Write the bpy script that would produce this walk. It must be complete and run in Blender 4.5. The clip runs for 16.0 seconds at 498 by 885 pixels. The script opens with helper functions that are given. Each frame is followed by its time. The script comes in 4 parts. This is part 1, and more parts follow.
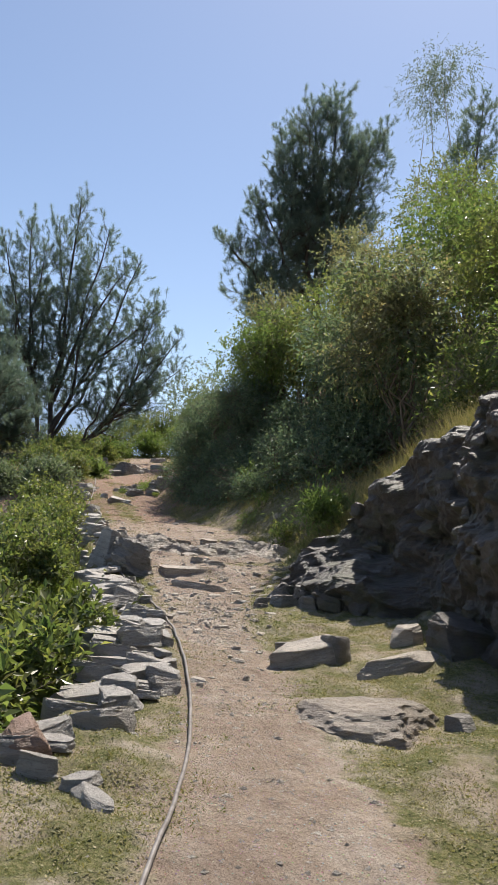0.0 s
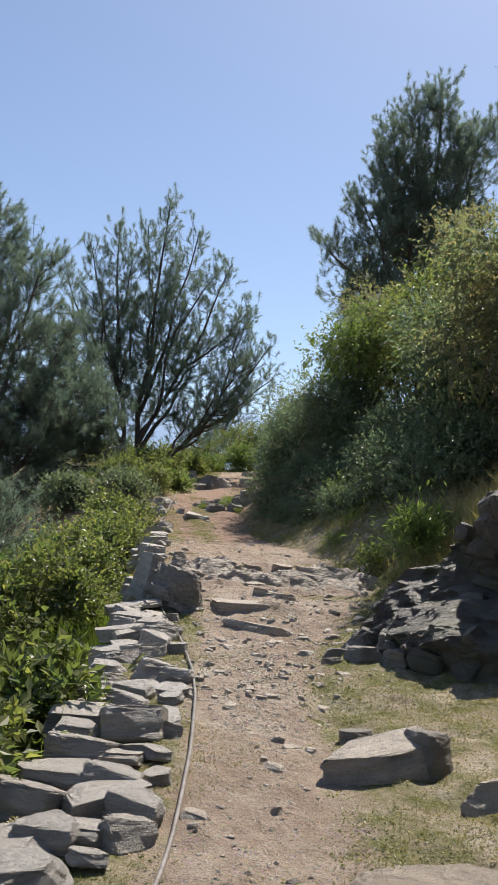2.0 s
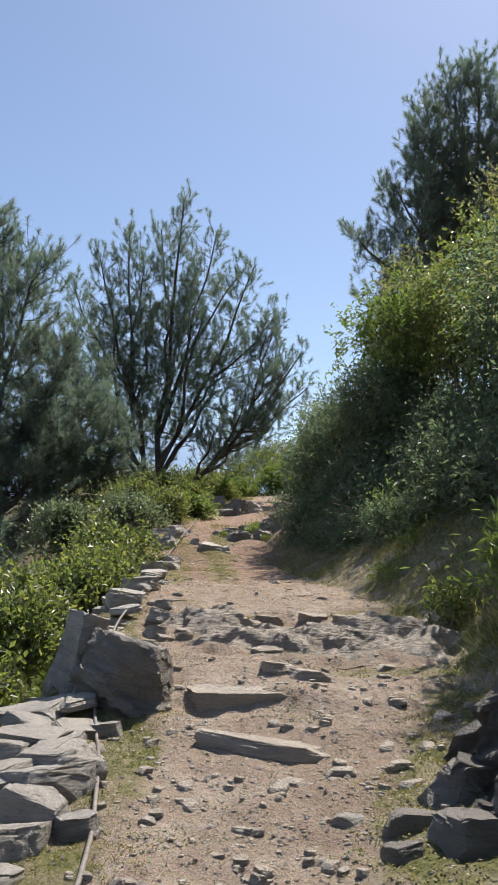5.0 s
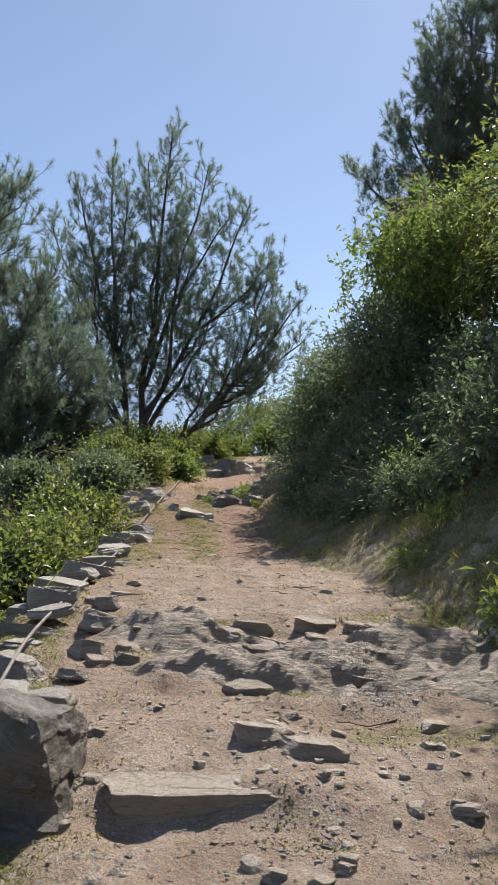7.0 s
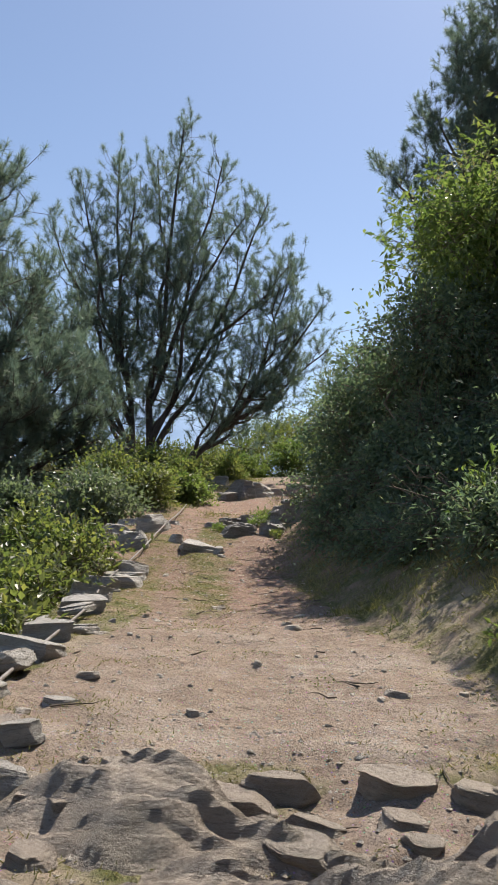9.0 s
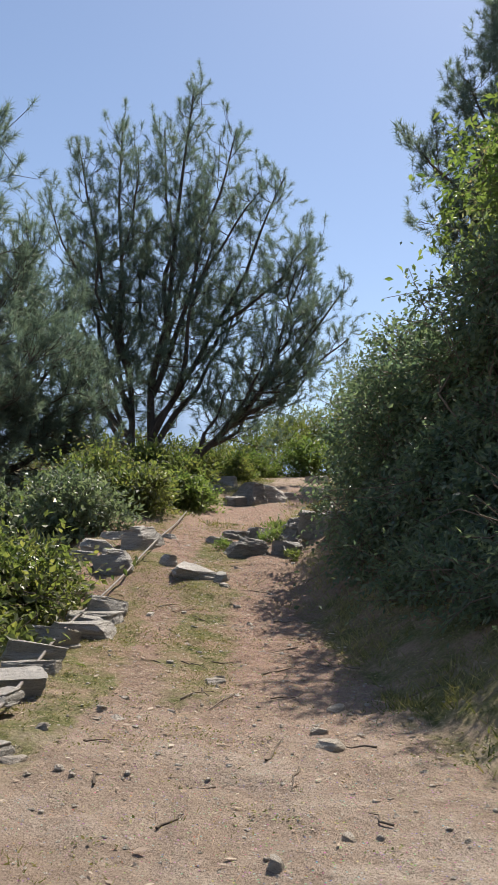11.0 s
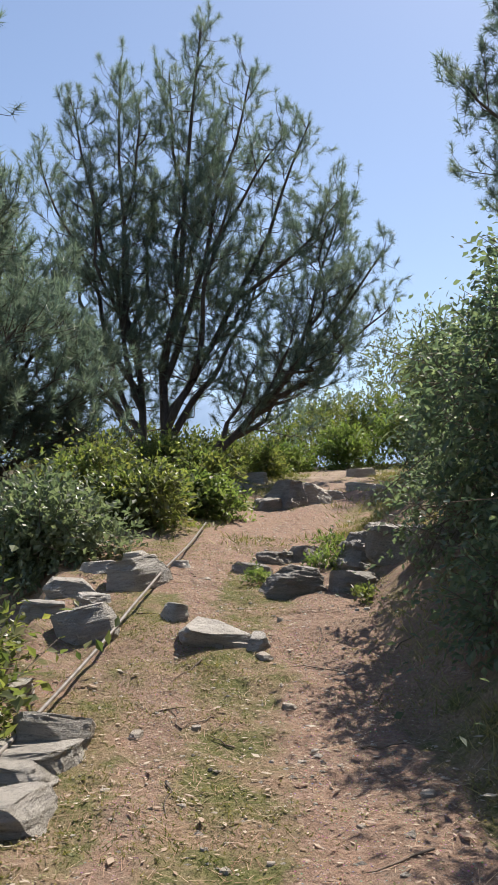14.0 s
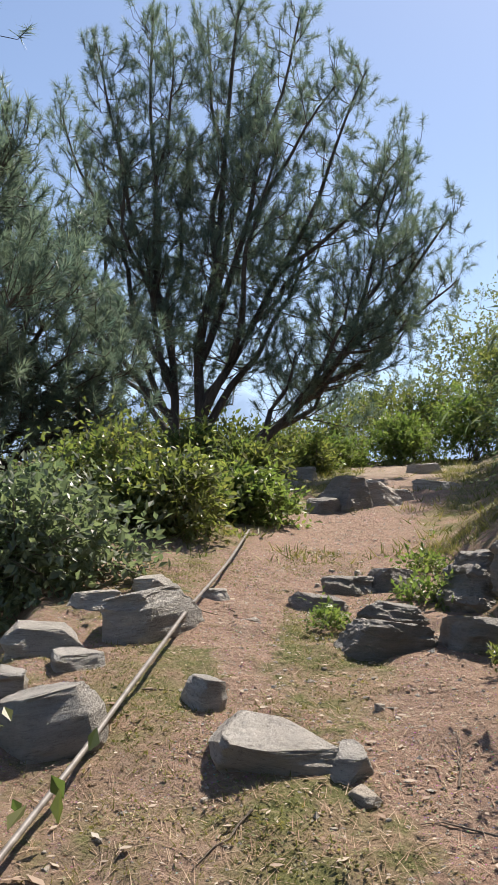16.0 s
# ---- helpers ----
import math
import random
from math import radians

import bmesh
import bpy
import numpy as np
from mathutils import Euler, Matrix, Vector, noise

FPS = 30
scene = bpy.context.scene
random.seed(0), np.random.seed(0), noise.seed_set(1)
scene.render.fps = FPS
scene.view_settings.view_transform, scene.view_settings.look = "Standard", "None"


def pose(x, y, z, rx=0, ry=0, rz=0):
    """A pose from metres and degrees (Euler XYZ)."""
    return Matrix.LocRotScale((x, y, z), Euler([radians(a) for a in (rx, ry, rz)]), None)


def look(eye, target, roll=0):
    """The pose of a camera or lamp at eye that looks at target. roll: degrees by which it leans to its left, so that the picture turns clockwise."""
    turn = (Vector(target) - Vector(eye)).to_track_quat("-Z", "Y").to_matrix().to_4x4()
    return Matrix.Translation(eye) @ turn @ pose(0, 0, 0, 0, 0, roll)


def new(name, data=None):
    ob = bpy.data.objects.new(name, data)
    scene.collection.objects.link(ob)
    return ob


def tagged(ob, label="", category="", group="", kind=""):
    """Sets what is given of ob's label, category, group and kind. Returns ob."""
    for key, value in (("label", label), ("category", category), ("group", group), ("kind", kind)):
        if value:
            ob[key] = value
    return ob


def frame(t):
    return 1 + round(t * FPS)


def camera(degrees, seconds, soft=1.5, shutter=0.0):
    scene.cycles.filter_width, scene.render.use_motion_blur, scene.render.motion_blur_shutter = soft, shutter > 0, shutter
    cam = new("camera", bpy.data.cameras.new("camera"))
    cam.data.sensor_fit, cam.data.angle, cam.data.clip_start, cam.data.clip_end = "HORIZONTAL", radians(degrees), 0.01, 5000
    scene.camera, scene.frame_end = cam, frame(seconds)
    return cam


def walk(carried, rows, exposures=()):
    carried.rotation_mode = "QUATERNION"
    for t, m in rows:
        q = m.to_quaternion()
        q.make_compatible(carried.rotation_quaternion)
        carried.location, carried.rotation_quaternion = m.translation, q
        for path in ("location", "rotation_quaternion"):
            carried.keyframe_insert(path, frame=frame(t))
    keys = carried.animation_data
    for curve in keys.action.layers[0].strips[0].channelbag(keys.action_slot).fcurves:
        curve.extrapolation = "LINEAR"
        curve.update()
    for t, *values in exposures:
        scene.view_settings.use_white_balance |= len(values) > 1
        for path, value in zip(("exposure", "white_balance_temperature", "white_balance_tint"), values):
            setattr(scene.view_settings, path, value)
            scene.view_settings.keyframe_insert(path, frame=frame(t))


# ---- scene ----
cam = camera(32.5, 16.0, soft=0.6)
METRES, EYE, TILT, LEAN, TURN = 20.8, 1.5, 5.0, 1.5, -12.5
ROWS = [
    (0.0, 0.0, 0.0, 0.0, -0.09, 0.87, -5.99),
    (0.5, 0.0063, 0.0326, -0.0011, -1.82, 0.97, -6.17),
    (1.0, 0.0122, 0.0612, -0.0017, -0.81, 2.3, -5.01),
    (1.5, 0.0156, 0.0937, -0.0022, 4.09, 2.39, -7.39),
    (2.0, 0.0181, 0.1238, -0.0037, 7.05, 1.2, -6.02),
    (2.5, 0.0206, 0.1561, -0.0052, 9.22, 1.51, -5.17),
    (3.0, 0.0196, 0.1867, -0.0072, 10.86, 2.99, -4.98),
    (3.5, 0.02, 0.2187, -0.0098, 12.4, 1.98, -4.95),
    (4.0, 0.0166, 0.2502, -0.0094, 13.23, 1.77, -2.99),
    (4.5, 0.015, 0.2858, -0.0132, 10.54, 3.19, -2.86),
    (7.0, -0.0028, 0.4426, -0.0179, 9.72, 0.28, -4.05),
    (7.5, -0.0068, 0.4729, -0.0184, 9.55, 1.82, -3.24),
    (8.0, -0.0113, 0.5066, -0.0195, 9.86, 2.4, -3.48),
    (8.5, -0.0203, 0.5375, -0.0198, 10.02, 2.22, -4.81),
    (9.0, -0.0267, 0.5739, -0.0208, 10.85, 1.66, -4.07),
    (9.5, -0.0368, 0.6034, -0.0201, 11.64, 1.69, -3.96),
    (10.0, -0.0413, 0.6329, -0.0208, 11.29, 2.56, -4.75),
    (12.5, -0.068, 0.7732, -0.0088, 12.71, -1.03, -5.89),
    (13.0, -0.0761, 0.8001, -0.0122, 14.71, -0.31, -4.81),
    (13.5, -0.0827, 0.8305, -0.0147, 14.46, 0.18, -3.31),
    (14.0, -0.0925, 0.8594, -0.0155, 13.2, 0.71, -2.93),
    (14.5, -0.1015, 0.8905, -0.0175, 12.11, 1.58, -4.68),
    (15.0, -0.1121, 0.9183, -0.018, 12.89, 1.28, -4.53),
    (15.5, -0.1192, 0.9484, -0.0198, 14.46, -0.43, -2.55),
    (16.0, -0.1301, 0.979, -0.0205, 15.69, 0.32, -3.38),
]
walk(cam, [(t, pose(0, 0, EYE, TILT, LEAN, TURN) @ pose(METRES * x, METRES * y, METRES * z, 90 + pitch, roll, yaw)) for t, x, y, z, yaw, pitch, roll in ROWS],
     [(0.0, 0.42, 6720, 11), (4.0, 0.5, 6720, 11), (10.0, 0.48, 6760, 11), (12.5, 0.54, 6800, 11), (16.0, 0.68, 6850, 12)])

# ---- light ----
SUN_AZ, SUN_EL = 31.0, 59.0          # degrees right of ahead, degrees up
world = bpy.data.worlds.new("sky")
scene.world = world
world.use_nodes = True
wn = world.node_tree
sky = wn.nodes.new("ShaderNodeTexSky")
sky.sky_type = "NISHITA"
sky.sun_disc = False
sky.sun_elevation, sky.sun_rotation = radians(SUN_EL), radians(SUN_AZ)
sky.altitude, sky.air_density, sky.dust_density, sky.ozone_density = 1200.0, 1.0, 1.4, 1.3
wn.nodes["Background"].inputs["Strength"].default_value = 0.118
wn.links.new(sky.outputs[0], wn.nodes["Background"].inputs["Color"])
sun = new("sun", bpy.data.lights.new("sun", "SUN"))
sun.data.energy, sun.data.angle, sun.data.color = 5.0, radians(0.6), (1.0, 0.95, 0.86)
_d = Vector((math.sin(radians(SUN_AZ)) * math.cos(radians(SUN_EL)), math.cos(radians(SUN_AZ)) * math.cos(radians(SUN_EL)), math.sin(radians(SUN_EL))))
sun.matrix_world = look(_d * 60, (0, 0, 0))

rng = np.random.default_rng(7)


# ---- materials ----
def nodes_of(name):
    m = bpy.data.materials.new(name)
    m.use_nodes = True
    t = m.node_tree
    return m, t, t.nodes["Principled BSDF"], t.nodes["Material Output"]


def add(t, kind, **values):
    n = t.nodes.new(kind)
    for k, v in values.items():
        n.inputs[k.replace("_", " ")].default_value = v
    return n


def ramp(t, src, stops):
    r = t.nodes.new("ShaderNodeValToRGB")
    while len(r.color_ramp.elements) < len(stops):
        r.color_ramp.elements.new(0.5)
    for e, (p, c) in zip(r.color_ramp.elements, stops):
        e.position, e.color = p, (*c, 1)
    t.links.new(src, r.inputs[0])
    return r.outputs[0]


def mix(t, fac, a, b, mode="MIX"):
    n = t.nodes.new("ShaderNodeMix")
    n.data_type, n.blend_type = "RGBA", mode
    for s, v in ((0, fac), (6, a), (7, b)):
        if isinstance(v, (int, float)):
            n.inputs[s].default_value = v
        elif isinstance(v, tuple):
            n.inputs[s].default_value = (*v, 1)
        else:
            t.links.new(v, n.inputs[s])
    return n.outputs[2]


def noise_of(t, scale, detail=6.0, rough=0.6, vec=None, stretch=None):
    n = add(t, "ShaderNodeTexNoise", Scale=scale, Detail=detail, Roughness=rough)
    if vec is None:
        vec = t.nodes.new("ShaderNodeTexCoord").outputs["Object"]
    if stretch:
        mp = t.nodes.new("ShaderNodeMapping")
        mp.inputs["Scale"].default_value = stretch
        t.links.new(vec, mp.inputs[0])
        vec = mp.outputs[0]
    t.links.new(vec, n.inputs["Vector"])
    return n.outputs[0]


def bump(t, bsdf, height, strength, dist, before=None):
    b = add(t, "ShaderNodeBump", Strength=strength, Distance=dist)
    t.links.new(height, b.inputs["Height"])
    if before is not None:
        t.links.new(before, b.inputs["Normal"])
    t.links.new(b.outputs[0], bsdf.inputs["Normal"])
    return b.outputs[0]


def ground_material():
    m, t, b, _ = nodes_of("ground")
    at = t.nodes.new("ShaderNodeAttribute")
    at.attribute_name = "grassy"
    red = t.nodes.new("ShaderNodeAttribute")
    red.attribute_name = "needles"
    big, mid, fine = noise_of(t, 0.9), noise_of(t, 7.0, 8), noise_of(t, 70.0, 6, 0.7)
    soil = ramp(t, mid, [(0.28, (0.22, 0.165, 0.125)), (0.5, (0.37, 0.295, 0.235)), (0.72, (0.50, 0.425, 0.35))])
    soil = mix(t, ramp(t, big, [(0.4, (0, 0, 0)), (0.65, (1, 1, 1))]), soil, (0.40, 0.32, 0.25))
    litter = ramp(t, noise_of(t, 26.0, 8, 0.75), [(0.3, (0.17, 0.10, 0.075)), (0.5, (0.34, 0.215, 0.16)), (0.72, (0.50, 0.38, 0.30))])
    soil = mix(t, ramp(t, noise_of(t, 1.5, 5, 0.6), [(0.5, (0, 0, 0)), (0.62, (0.75,) * 3)]), soil, (0.50, 0.43, 0.36))
    soil = mix(t, red.outputs["Fac"], soil, litter)
    soil = mix(t, ramp(t, fine, [(0.3, (0.55,) * 3), (0.5, (0, 0, 0))]), soil, (0.15, 0.11, 0.085))
    soil = mix(t, ramp(t, fine, [(0.62, (0, 0, 0)), (0.72, (0.8,) * 3)]), soil, (0.58, 0.51, 0.43))
    turf = ramp(t, noise_of(t, 30.0, 8, 0.75), [(0.30, (0.05, 0.055, 0.022)), (0.46, (0.125, 0.13, 0.05)), (0.58, (0.20, 0.185, 0.085)), (0.72, (0.36, 0.30, 0.19))])
    patch = noise_of(t, 2.6, 7, 0.65)
    turf = mix(t, ramp(t, patch, [(0.43, (0, 0, 0)), (0.60, (0.8,) * 3)]), turf, soil)
    soil = mix(t, ramp(t, noise_of(t, 3.7, 8, 0.7), [(0.52, (0, 0, 0)), (0.66, (0.65,) * 3)]), soil, (0.25, 0.185, 0.145))
    soil = mix(t, ramp(t, noise_of(t, 150.0, 3, 0.6), [(0.36, (0.85,) * 3), (0.48, (0, 0, 0))]), soil, (0.15, 0.115, 0.085))
    grains = add(t, "ShaderNodeTexVoronoi", Scale=55.0)
    t.links.new(t.nodes.new("ShaderNodeTexCoord").outputs["Object"], grains.inputs["Vector"])
    soil = mix(t, ramp(t, grains.outputs["Distance"], [(0.12, (0.55,) * 3), (0.3, (0, 0, 0))]), soil, mix(t, 0.5, grains.outputs["Color"], (0.55, 0.48, 0.40), "MULTIPLY"))
    soil = mix(t, ramp(t, noise_of(t, 0.55, 6, 0.65), [(0.4, (0.5,) * 3), (0.56, (0, 0, 0))]), soil, (0.24, 0.175, 0.13))
    mm = add(t, "ShaderNodeMath")
    mm.operation = "ADD"
    t.links.new(at.outputs["Fac"], mm.inputs[0])
    ms = add(t, "ShaderNodeMath")
    ms.operation = "SUBTRACT"
    t.links.new(mid, ms.inputs[0])
    ms.inputs[1].default_value = 0.5
    mk = add(t, "ShaderNodeMath")
    mk.operation = "MULTIPLY"
    t.links.new(ms.outputs[0], mk.inputs[0])
    mk.inputs[1].default_value = 1.6
    t.links.new(mk.outputs[0], mm.inputs[1])
    mask = ramp(t, mm.outputs[0], [(0.35, (0, 0, 0)), (0.7, (1, 1, 1))])
    t.links.new(mix(t, mask, soil, turf), b.inputs["Base Color"])
    b.inputs["Roughness"].default_value = 0.95
    b.inputs["Specular IOR Level"].default_value = 0.15
    n1 = bump(t, b, mid, 0.9, 0.07)
    n2 = bump(t, b, noise_of(t, 32.0, 6, 0.7), 1.0, 0.022, n1)
    bump(t, b, fine, 0.9, 0.009, n2)
    return m


def rock_material(name, dark, light, tint, moss=0.0):
    """Layered schist: dark partings and pale streaks, grainy and chipped, with lichen."""
    m, t, b, _ = nodes_of(name)
    info = t.nodes.new("ShaderNodeObjectInfo")
    lay = noise_of(t, 3.0, 10, 0.72, stretch=(1, 1, 6))
    streak = noise_of(t, 9.0, 8, 0.7, stretch=(0.6, 1, 7))
    fine = noise_of(t, 34, 9, 0.78, stretch=(1, 1, 2.4))
    grit = noise_of(t, 110, 5, 0.75)
    col = ramp(t, lay, [(0.3, dark), (0.5, tuple((a + c) / 2 for a, c in zip(dark, light))), (0.66, light)])
    col = mix(t, ramp(t, info.outputs["Random"], [(0.0, (0, 0, 0)), (1.0, (0.55,) * 3)]), col, tint)
    col = mix(t, ramp(t, streak, [(0.35, (0.7,) * 3), (0.44, (0, 0, 0))]), col, tuple(c * 0.55 for c in dark))
    col = mix(t, ramp(t, fine, [(0.34, (0.75,) * 3), (0.46, (0, 0, 0))]), col, tuple(c * 0.45 for c in dark))
    col = mix(t, ramp(t, grit, [(0.55, (0, 0, 0)), (0.7, (0.55,) * 3)]), col, tuple(min(0.6, c * 1.25) for c in light))
    col = mix(t, ramp(t, noise_of(t, 8, 7, 0.7), [(0.57, (0, 0, 0)), (0.66, (0.5,) * 3)]), col, tuple(0.35 * c + 0.65 * d for c, d in zip((0.36, 0.35, 0.31), light)))
    if moss:
        col = mix(t, ramp(t, noise_of(t, 2.4, 6, 0.7), [(0.5, (0, 0, 0)), (0.62, (moss,) * 3)]), col, (0.07, 0.075, 0.03))
    t.links.new(col, b.inputs["Base Color"])
    b.inputs["Roughness"].default_value = 0.46
    b.inputs["Specular IOR Level"].default_value = 0.6
    n1 = bump(t, b, lay, 1.0, 0.07)
    n1 = bump(t, b, streak, 1.0, 0.03, n1)
    n2 = bump(t, b, fine, 1.0, 0.010, n1)
    bump(t, b, grit, 0.7, 0.0025, n2)
    return m


def leaf_material(name, stops, trans, glow=0.42, rough=0.5, spec=0.4):
    """Leaves: a glossy face over a body that lets light through."""
    m, t, b, out = nodes_of(name)
    geo = t.nodes.new("ShaderNodeNewGeometry")
    col = ramp(t, geo.outputs["Random Per Island"], stops)
    col = mix(t, ramp(t, noise_of(t, 0.8, 3), [(0.35, (0, 0, 0)), (0.7, (0.7,) * 3)]), col, tuple(c * 0.75 for c in stops[-1][1]))
    t.links.new(col, b.inputs["Base Color"])
    b.inputs["Roughness"].default_value = rough
    b.inputs["Specular IOR Level"].default_value = spec
    tr = t.nodes.new("ShaderNodeBsdfTranslucent")
    t.links.new(mix(t, 1.0, col, trans, "MULTIPLY"), tr.inputs["Color"])
    mx = t.nodes.new("ShaderNodeMixShader")
    mx.inputs[0].default_value = glow
    t.links.new(b.outputs[0], mx.inputs[1])
    t.links.new(tr.outputs[0], mx.inputs[2])
    t.links.new(mx.outputs[0], out.inputs[0])
    return m


def bark_material(name, a, c):
    m, t, b, _ = nodes_of(name)
    n = noise_of(t, 9, 8, 0.7, stretch=(1, 1, 0.25))
    t.links.new(ramp(t, n, [(0.3, a), (0.7, c)]), b.inputs["Base Color"])
    b.inputs["Roughness"].default_value = 0.9
    bump(t, b, n, 1.0, 0.03)
    return m


def hose_material():
    m, t, b, _ = nodes_of("hose")
    n = noise_of(t, 14, 6, 0.65)
    t.links.new(ramp(t, n, [(0.3, (0.12, 0.10, 0.09)), (0.6, (0.24, 0.215, 0.195)), (0.8, (0.34, 0.31, 0.28))]), b.inputs["Base Color"])
    b.inputs["Roughness"].default_value = 0.5
    return m


def hazed_hill_material():
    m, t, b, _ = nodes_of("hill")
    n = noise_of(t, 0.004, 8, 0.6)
    # aerial haze painted in: blue base colour, then a faint blue emission below
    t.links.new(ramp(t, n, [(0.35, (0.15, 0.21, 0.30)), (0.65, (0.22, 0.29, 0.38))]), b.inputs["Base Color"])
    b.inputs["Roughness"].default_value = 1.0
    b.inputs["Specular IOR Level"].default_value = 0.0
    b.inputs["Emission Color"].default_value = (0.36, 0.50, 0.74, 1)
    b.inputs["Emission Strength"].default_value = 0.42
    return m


GROUND = ground_material()
ROCK = rock_material("rock", (0.22, 0.20, 0.18), (0.56, 0.52, 0.475), (0.44, 0.39, 0.335))
ROCK_DARK = rock_material("dark_rock", (0.10, 0.09, 0.083), (0.32, 0.29, 0.262), (0.25, 0.215, 0.185), 0.3)
# shade of the bank put into the colour: darkened copy of dark_rock, mossier
ROCK_BANK_SHADE = rock_material("bank_rock", (0.042, 0.036, 0.034), (0.15, 0.132, 0.12), (0.11, 0.093, 0.08), 0.6)
ROCK_PATH = rock_material("path_rock", (0.27, 0.225, 0.185), (0.58, 0.50, 0.42), (0.48, 0.40, 0.32))
ROCK_MID = rock_material("mid_rock", (0.18, 0.145, 0.118), (0.47, 0.39, 0.31), (0.39, 0.305, 0.235), 0.25)
ROCK_RUST = rock_material("rust_rock", (0.22, 0.13, 0.09), (0.46, 0.30, 0.22), (0.40, 0.26, 0.19))
SHRUB = leaf_material("shrub_leaf", [(0.0, (0.045, 0.075, 0.038)), (0.5, (0.085, 0.12, 0.055)), (0.82, (0.15, 0.17, 0.072)), (1.0, (0.26, 0.24, 0.11))], (1.6, 1.8, 0.85), 0.5, 0.38, 0.5)
SHRUB_PALE = leaf_material("pale_leaf", [(0.0, (0.065, 0.095, 0.065)), (0.6, (0.12, 0.15, 0.105)), (1.0, (0.22, 0.24, 0.16))], (1.5, 1.7, 1.1), 0.44, 0.36, 0.6)
BRIGHT = leaf_material("bright_leaf", [(0.0, (0.07, 0.11, 0.042)), (0.6, (0.125, 0.17, 0.062)), (1.0, (0.22, 0.24, 0.10))], (1.5, 1.75, 0.9), 0.52, 0.38, 0.5)
# the next three carry distance haze in their colours: paler and bluer leaves
YELLOW = leaf_material("yellow_leaf", [(0.0, (0.07, 0.105, 0.07)), (0.55, (0.12, 0.155, 0.10)), (0.9, (0.175, 0.19, 0.115)), (1.0, (0.28, 0.20, 0.13))], (1.7, 1.85, 1.15), 0.58, 0.42, 0.5)
CREEPER = leaf_material("creeper_leaf", [(0.0, (0.065, 0.10, 0.085)), (0.6, (0.11, 0.15, 0.115)), (1.0, (0.19, 0.215, 0.14))], (1.5, 1.7, 1.1), 0.52, 0.42, 0.45)
NEEDLE = leaf_material("pine_needle", [(0.0, (0.065, 0.10, 0.095)), (0.6, (0.105, 0.145, 0.13)), (1.0, (0.19, 0.215, 0.16))], (1.6, 1.8, 1.5), 0.55, 0.42, 0.55)
GRASS = leaf_material("grass_blade", [(0.0, (0.06, 0.085, 0.025)), (0.45, (0.12, 0.145, 0.045)), (0.7, (0.22, 0.20, 0.085)), (1.0, (0.40, 0.33, 0.19))], (1.4, 1.5, 0.7), 0.36)
FRESH = leaf_material("fresh_grass", [(0.0, (0.08, 0.12, 0.04)), (0.6, (0.14, 0.19, 0.06)), (1.0, (0.22, 0.25, 0.09))], (1.6, 1.8, 0.7), 0.5)
STRAW = leaf_material("dry_grass", [(0.0, (0.14, 0.14, 0.05)), (0.6, (0.27, 0.23, 0.11)), (1.0, (0.44, 0.37, 0.23))], (1.4, 1.4, 0.8), 0.36)
LITTER = leaf_material("dead_leaf", [(0.0, (0.22, 0.125, 0.08)), (0.55, (0.36, 0.25, 0.18)), (0.9, (0.48, 0.39, 0.30)), (1.0, (0.62, 0.56, 0.47))], (1.1, 1.0, 0.8), 0.2, 0.7)
PINE_STRAW = leaf_material("pine_straw", [(0.0, (0.20, 0.10, 0.06)), (0.6, (0.34, 0.20, 0.13)), (1.0, (0.52, 0.40, 0.28))], (1.1, 1.0, 0.8), 0.15, 0.7)
GRAVEL = rock_material("gravel", (0.30, 0.245, 0.20), (0.60, 0.53, 0.45), (0.50, 0.43, 0.36))
BARK = bark_material("pine_bark", (0.035, 0.027, 0.022), (0.13, 0.10, 0.085))
TWIG = bark_material("twig_bark", (0.08, 0.06, 0.045), (0.22, 0.17, 0.13))
PALE_BARK = bark_material("pale_bark", (0.25, 0.22, 0.19), (0.5, 0.47, 0.42))
HOSE = hose_material()
HAZED_HILL = hazed_hill_material()


# ---- shape helpers ----
def mesh_from(name, verts, faces, material, smooth=False):
    """A mesh from arrays: verts (n, 3), faces (m, 3 or 4)."""
    verts, faces = np.asarray(verts, np.float32), np.asarray(faces, np.int32)
    me = bpy.data.meshes.new(name)
    k = faces.shape[1]
    me.vertices.add(len(verts))
    me.vertices.foreach_set("co", verts.ravel())
    me.loops.add(faces.size)
    me.loops.foreach_set("vertex_index", faces.ravel())
    me.polygons.add(len(faces))
    me.polygons.foreach_set("loop_start", np.arange(0, faces.size, k, dtype=np.int32))
    me.polygons.foreach_set("use_smooth", np.full(len(faces), smooth))
    me.update(calc_edges=True)
    me.validate()
    me.materials.append(material)
    return me


def part(name, me, parent, label=""):
    ob = new(name, me)
    ob.parent = parent
    return tagged(ob, label)


def thing(name, label, category, group="", at=(0, 0, 0), kind=""):
    ob = new(name)
    ob.empty_display_size = 0.2
    ob.location = at
    return tagged(ob, label, category, group, kind)


def lattice(ix, iy, iz, seed):
    h = (ix * 374761393 + iy * 668265263 + iz * 2147483647 + seed * 1274126177) & 0xFFFFFFFF
    h = ((h ^ (h >> 13)) * 1274126177) & 0xFFFFFFFF
    return ((h ^ (h >> 16)) & 0xFFFF) / 65535.0 * 2 - 1


